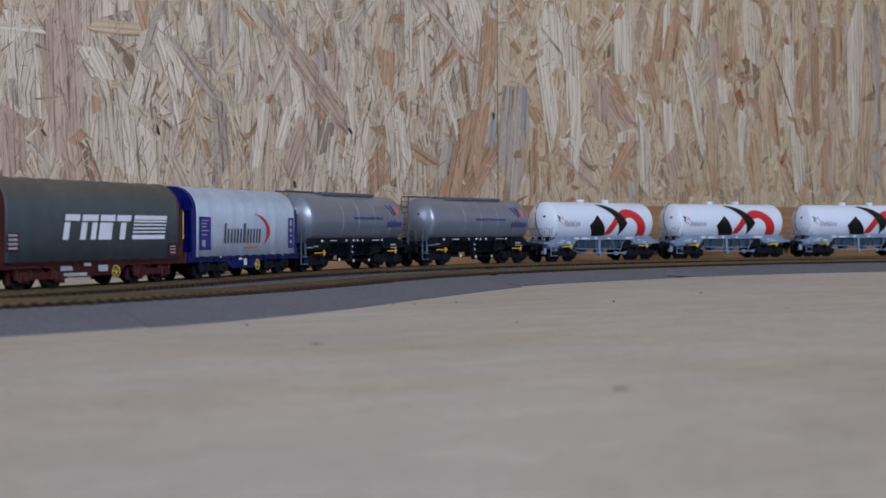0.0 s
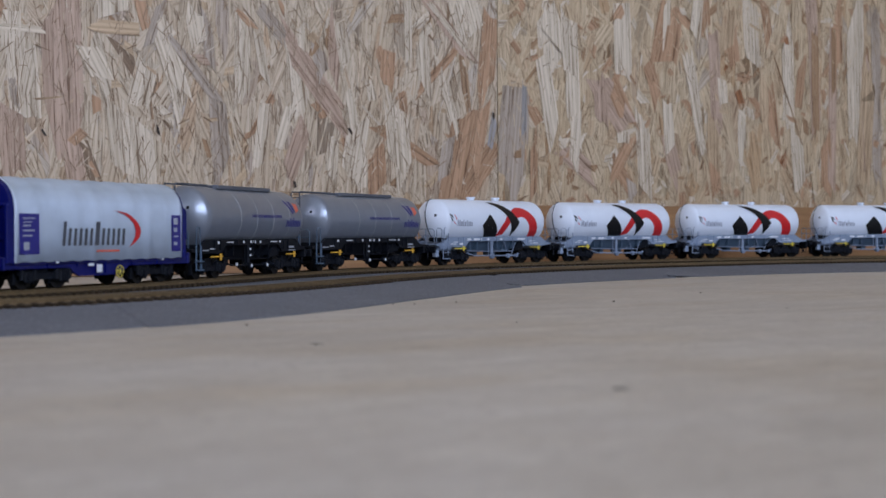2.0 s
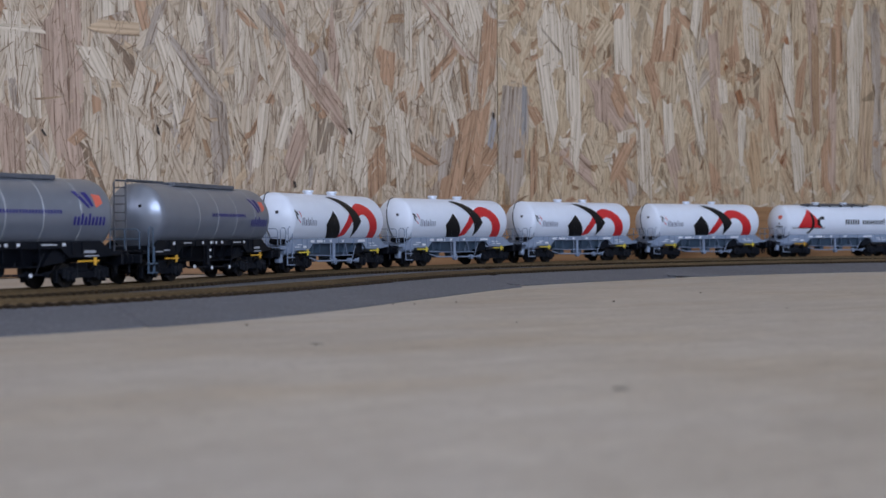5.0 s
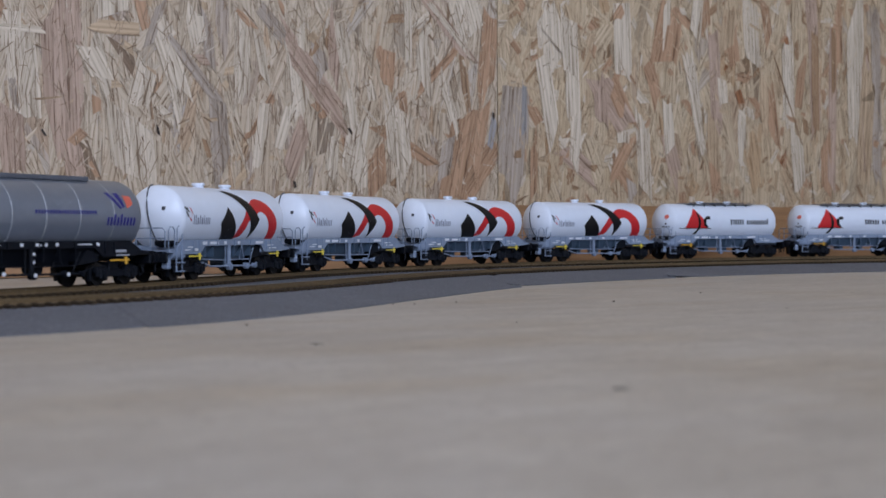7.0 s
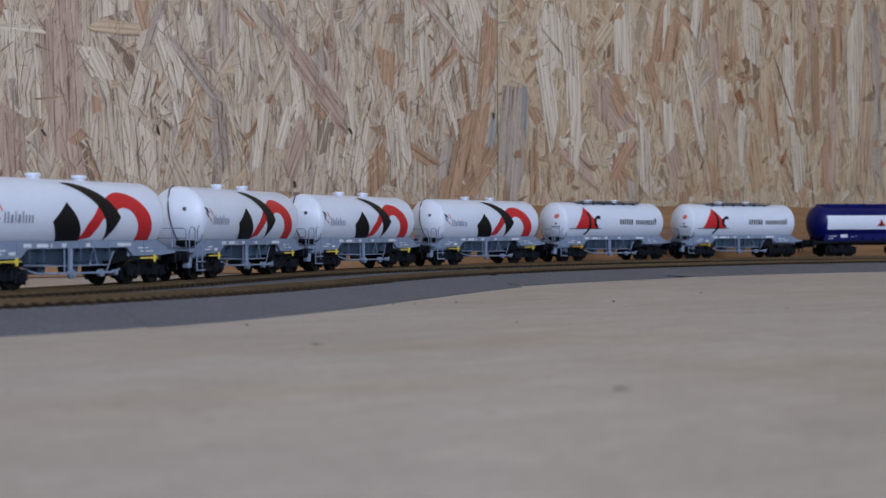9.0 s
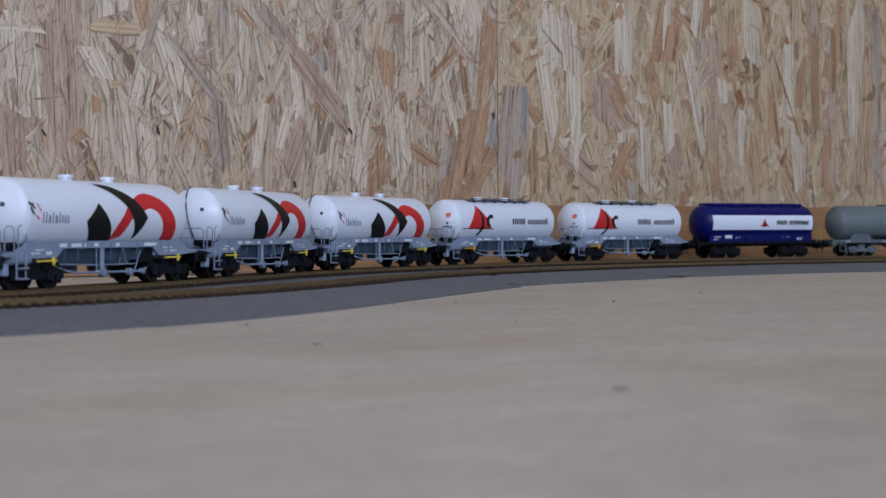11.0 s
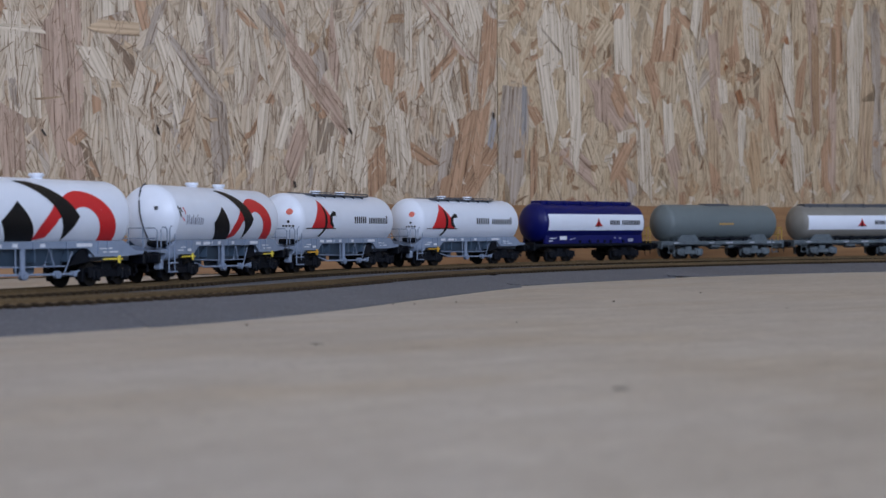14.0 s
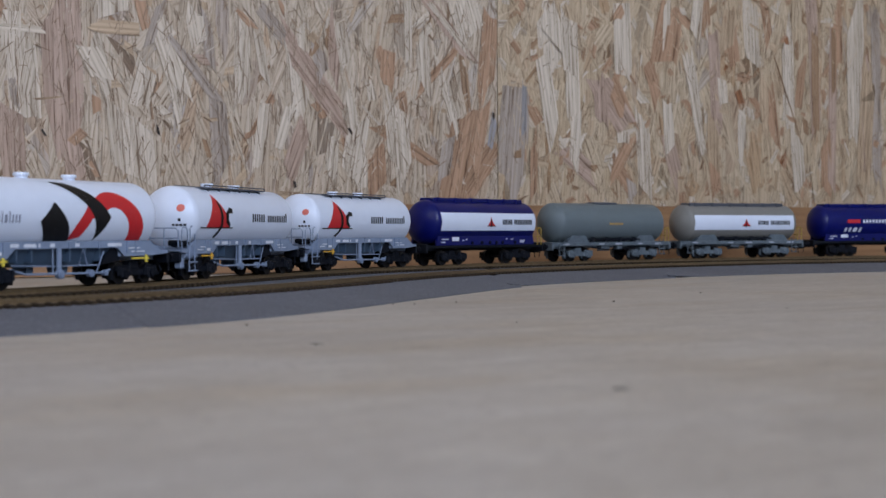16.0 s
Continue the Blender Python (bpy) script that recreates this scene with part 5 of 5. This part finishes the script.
def hood_side(half_w, z_edge, ztop):
    """Side outline of a tarpaulin hood: upright below, arched above."""
    pts = [(-half_w, 11.5), (-half_w, z_edge)]
    for i in range(1, 12):
        a = math.pi * i / 12
        c, s = math.cos(a), math.sin(a)
        pts.append((-half_w * math.copysign(abs(c) ** 0.84, c), z_edge + (ztop - z_edge) * abs(s) ** 0.88))
    return pts + [(half_w, z_edge), (half_w, 11.5)]


def hood_wagon(label, tarp, frame_mat, end_mat, bogie_mat, group, longer=0.0):
    w = thing("hood_wagon", label, "goods wagon", group)
    hw, ze, zt = 15.2, 34.0, 48.2
    ring = hood_side(hw, ze, zt)
    bm = bmesh.new()
    x0, x1, n = -61.5 - longer, 58.5, 58
    rows = []
    for i in range(n + 1):
        x = x0 + (x1 - x0) * i / n
        hoop = 0.42 * (0.5 + 0.5 * math.cos(2 * math.pi * (x - x0) / ((x1 - x0) / 9))) ** 3
        row = []
        for j, (y, z) in enumerate(ring):
            low = max(0.0, (ze - z) / ze)
            slack = 0.18 * low * math.sin(x * 0.9) if z < ze else 0.0
            f = hoop if z > ze - 2 else hoop * 0.25
            d = Vector((y, max(0, z - ze + 4))).normalized()
            zz = z + d.y * f
            if z < 12:
                zz = z + 0.55 * abs(math.sin(x * 0.31))
            row.append(bm.verts.new((x * MM, (y + d.x * (f + slack)) * MM, zz * MM)))
        rows.append(row)
    for q, r in zip(rows, rows[1:]):
        for k in range(len(ring) - 1):
            bm.faces.new((q[k], q[k + 1], r[k + 1], r[k]))
    bmesh.ops.recalc_face_normals(bm, faces=bm.faces[:])
    for f in bm.faces:
        f.smooth = True
    bmesh.ops.solidify(bm, geom=bm.faces[:], thickness=0.0004)
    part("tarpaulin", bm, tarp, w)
    # end walls, set back in the hood's mouth
    for s, xe in ((-1, -64.0 - longer), (1, 60.5)):
        bm = bmesh.new()
        pts = [(y * 0.985, z) for y, z in hood_side(hw, ze, zt - 0.3)]
        a = [bm.verts.new((xe * MM, y * MM, z * MM)) for y, z in pts]
        b = [bm.verts.new(((xe - s * 5.0) * MM, y * MM, z * MM)) for y, z in pts]
        bm.faces.new(a), bm.faces.new(b[::-1])
        for k in range(len(a)):
            j = (k + 1) % len(a)
            bm.faces.new((a[k], b[k], b[j], a[j]))
        bmesh.ops.recalc_face_normals(bm, faces=bm.faces[:])
        wall = part("end_wall", bm, end_mat, w)
        for y in (-14.4, -7.5, 0, 7.5, 14.4):
            part("rib", mbox(bmesh.new(), *sorted((xe - s * 0.2, xe + s * 2.0)), y - 0.8, y + 0.8, 11.5, 40 if abs(y) < 14 else 36, 0.2), end_mat, wall)
        for z in (22, 36):
            part("rib", mbox(bmesh.new(), *sorted((xe - s * 0.2, xe + s * 1.4)), -14.6, 14.6, z - 0.7, z + 0.7, 0.2), end_mat, wall)
    bm = bmesh.new()
    for y in (-1, 1):
        ya, yb = sorted((y * 12.4, y * 13.6))
        prism(bm, [(-66, 12.6), (-66, 9.0), (-26, 9.0), (-19, 5.0), (11, 5.0), (18, 9.0), (66, 9.0), (66, 12.6)], ya, yb)
        mbox(bm, -62, 59, *sorted((y * 13.4, y * 14.6)), 10.8, 12.6, 0.2)
        for x in (-40, -20, 0, 20, 40):
            mbox(bm, x - 0.5, x + 0.5, *sorted((y * 13.5, y * 14.2)), 6.0 if abs(x) < 16 else 9.2, 11)
    mbox(bm, -66, 66, -12.6, 12.6, 10.6, 12.4)
    for s in (-1, 1):
        mbox(bm, *sorted((s * 66, s * 67.6)), -14, 14, 8.6, 14.4, 0.4)
    part("underframe", bm, frame_mat, w)
    running_gear(w, bogie_mat, 39.0)
    buffers(w, 67.4, BLACK, 70.6)
    bm = bmesh.new()
    hx = 8.6
    mrod(bm, [(hx + 2.8 * math.cos(2 * math.pi * k / 16), -15.2, 6.4 + 2.8 * math.sin(2 * math.pi * k / 16)) for k in range(17)], 0.26)
    for k in range(3):
        a = math.pi * k / 3
        mrod(bm, [(hx + 2.6 * math.cos(a), -15.2, 6.4 + 2.6 * math.sin(a)), (hx - 2.6 * math.cos(a), -15.2, 6.4 - 2.6 * math.sin(a))], 0.17)
    mdisc(bm, hx, -15.6, -13.4, 6.4, 0.7, 10)
    part("handwheel", bm, DULLYELLOW, w, "yellow spoked brake handwheel")
    rail_loop(w, YELLOW if frame_mat is REDBROWN else end_mat, 60.8, -14.6, 21.0, 35.0, 2.2, 0.6)
    return w, (lambda z: (-hw - 0.35) * MM)


def white_hood_wagon():
    w, side = hood_wagon("white tarpaulin hood wagon with dark blue ends and frame", TARP_WHITE, NAVY, NAVY, BLACK, "tarpaulin hood wagons", 1.0)
    bm = bmesh.new()
    letter_bars(bm, -32.5, 11.5, 18.6, 29.2, (0.32, 0.3, 0.32, 0.3, 0.32, 0.3, 0.5, 0.32, 0.3, 0.32, 0.32, 0.32), side, 0.32, 0.12, (0, 6))
    part("lettering", bm, DARKGREY, w)
    decal(w, "red_crescent", [soft([(4, 34.4), (14, 33.6), (22, 29.4), (25, 25.0), (22.6, 21.0), (15, 17.4)]) + soft([(15, 17.4), (19.6, 21.4), (20.6, 25.0), (18.6, 29.0), (12, 33.0), (4, 34.4)])[1:-1]], side, RED)
    decal(w, "red_line", [[(-9, 15.6), (8, 15.6), (8, 16.5), (-9, 16.5)]], side, CORAL)
    decal(w, "printed_panel", [[(-60, 15.2), (-47.5, 15.2), (-47.5, 32.4), (-60, 32.4)]], side, PRINTBLUE)
    decal(w, "printed_panel", [[(49.5, 15.2), (57, 15.2), (57, 32.8), (49.5, 32.8)]], side, PRINTBLUE)
    for x0, x1, z0, z1 in ((-58, -50, 30.2, 30.7), (-58, -52, 28.6, 29.0), (-58, -53, 27.0, 27.6), (-58, -50.5, 25.0, 25.6), (-58, -52, 22.8, 23.4), (-57.5, -54, 17.0, 20.4), (51, 54.5, 28.2, 31.4), (51, 54, 24.6, 26.6), (51, 55, 22, 22.8), (51, 54, 18, 19.6)):
        part("stencil", print_on(bmesh.new(), [(x0, z0), (x1, z0), (x1, z1), (x0, z1)], side, 0.0003), STENCIL, w)
    stencils(w, -14.8, [(-8, -4, 6.4, 10.0), (-14, -10, 9.4, 10.6), (-36, -34, 11, 13), (42, 44, 11, 13)], PRINTPALE)
    return w


def grey_hood_wagon():
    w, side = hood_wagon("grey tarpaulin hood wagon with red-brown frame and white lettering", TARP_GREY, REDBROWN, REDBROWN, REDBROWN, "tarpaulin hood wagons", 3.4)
    bm = bmesh.new()
    # trade lettering as plain slanted blocks in two bands
    def block(x0, x1, z0, z1):
        """A slanted block of lettering."""
        print_on(bm, [(x0 + 0.22 * (z0 - 21), z0), (x1 + 0.22 * (z0 - 21), z0), (x1 + 0.22 * (z1 - 21), z1), (x0 + 0.22 * (z1 - 21), z1)], side)
    for x0, x1 in ((-29.5, -19.5), (-17.8, -6.6), (-5.0, 5.6), (6.8, 17.6)):
        block(x0, x1, 29.6, 32.4)
    for x0, x1 in ((-29.5, -25.6), (-17.8, -13.8), (-10.4, -6.8), (-5.0, 4.6), (10.4, 14.6)):
        block(x0, x1, 21.2, 28.9)
    block(20.0, 46.0, 30.4, 32.4)
    block(20.0, 46.0, 21.2, 23.2)
    for z in (24.2, 25.9, 27.6, 29.2):
        block(20.0, 46.0, z, z + 0.8)
    part("lettering", bm, PRINTPALE, w)
    decal(w, "printed_panel", [[(49, 12.4), (56.5, 12.4), (56.5, 19), (49, 19)], [(-64.4, 16.4), (-57, 16.4), (-57, 24.2), (-64.4, 24.2)]], side, REDBROWN)
    for x0, x1, z, tall in [(-63.6, -58, z, 0.8) for z in (17.4, 19.2, 21.0, 22.8)] + [(50.4, 55, z, 0.6) for z in (14.2, 15.8, 17.2)]:
        part("stencil", print_on(bmesh.new(), [(x0, z), (x1, z), (x1, z + tall), (x0, z + tall)], side, 0.0003), STENCIL, w)
    stencils(w, -14.8, [(-30, -22, 7.6, 9.6), (-14, -9, 9.4, 10.8), (-4, 3, 6.8, 9.6), (-28, -12, 5.2, 6.6)], STENCIL)
    return w


# the train, from its head to its tail: builder and the place of its middle in wagon lengths
hood_grey = grey_hood_wagon()
hood_white = white_hood_wagon()
silver = silver_wagon()
arrow = arrow_wagon()
cement = cement_wagon()
blue = stripe_wagon("dark blue cement tank wagon with white stripe and yellow railing", NAVY, BLACK, BLACK, True, True, PRINTBLACK, OCHRE, skirt=NAVY)
green = stripe_wagon("grey-green bogie tank wagon with pale grey frame", GREYGREEN, OLDGREY, OLDGREY, False, False, ORANGEY, OCHRE, hatch=True)
beige = stripe_wagon("beige-grey tank wagon with white stripe and pale frame", BEIGEGREY, OLDGREY, OLDGREY, True, True, PRINTBLACK, OCHRE)
tail = stripe_wagon("dark blue tank wagon with small red panel and white lettering", NAVY, BLACK, BLACK, False, False, None, BLACK, skirt=NAVY)
_side = tank_side(ZC - 0.5, RT - 0.2)
decal(tail, "red_panel", [[(-37, 31.2), (-23, 31.2), (-23, 34.6), (-37, 34.6)]], _side, RED)
part("lettering", letter_bars(bmesh.new(), -20, 10, 31.4, 34.4, (0.6,) * 9, _side, 0.4), PRINTPALE, tail)
part("stencil", letter_bars(bmesh.new(), -40, -22, 23.0, 27.0, (0.5, 0.5, 0.9, 0.5), _side, 0.5, 0.3), PRINTPALE, tail)

TRAIN = [(hood_grey, -3.75), (hood_white, -2.86), (silver, -1.948), (copy_thing(silver, Matrix()), -0.935),
         (arrow, 0.084), (copy_thing(arrow, Matrix()), 1.090), (copy_thing(arrow, Matrix()), 2.084), (copy_thing(arrow, Matrix()), 3.090),
         (cement, 4.09), (copy_thing(cement, Matrix()), 5.105), (blue, 6.12), (green, 7.138), (beige, 8.158), (tail, 9.175)]


def place_on_track(s, half):
    """Pose of a wagon whose two bogies stand on the track half a base either side of s."""
    a, b = track(s - half), track(s + half)
    mid = ((a[0] + b[0]) / 2, (a[1] + b[1]) / 2)
    return Matrix.Translation((mid[0], mid[1], RAIL_TOP)) @ Matrix.Rotation(math.atan2(b[1] - a[1], b[0] - a[0]), 4, "Z")


def motions():
    """The whole train rolls left at an even speed; bogies swing on the curve and wheels turn."""
    times_ = [i * 0.5 for i in range(33)]
    fine = [i * 0.1 for i in range(161)]
    for wagon, place in TRAIN:
        own = [o for o in wagon.children if o.name.startswith("bogie")]
        base = max(abs(o.location.x) for o in own) / UNIT
        at = lambda t: place - SPEED / UNIT * (t - 7.0)
        walk(wagon, [(t, place_on_track(at(t), base)) for t in times_])
        for bg in own:
            x = bg.location.x
            rows = []
            for t in times_:
                head = place_on_track(at(t), base).to_euler().z
                rows.append((t, Matrix.Translation((x, 0, 0)) @ Matrix.Rotation(track(at(t) + x / UNIT)[2] - head, 4, "Z")))
            sets = [(o, o.location.copy()) for o in bg.children]
            walk(bg, rows)
            for ws, loc in sets:
                walk(ws, [(t, Matrix.Translation(loc) @ Matrix.Rotation(-SPEED * t / 0.0053, 4, "Y")) for t in fine])


motions()
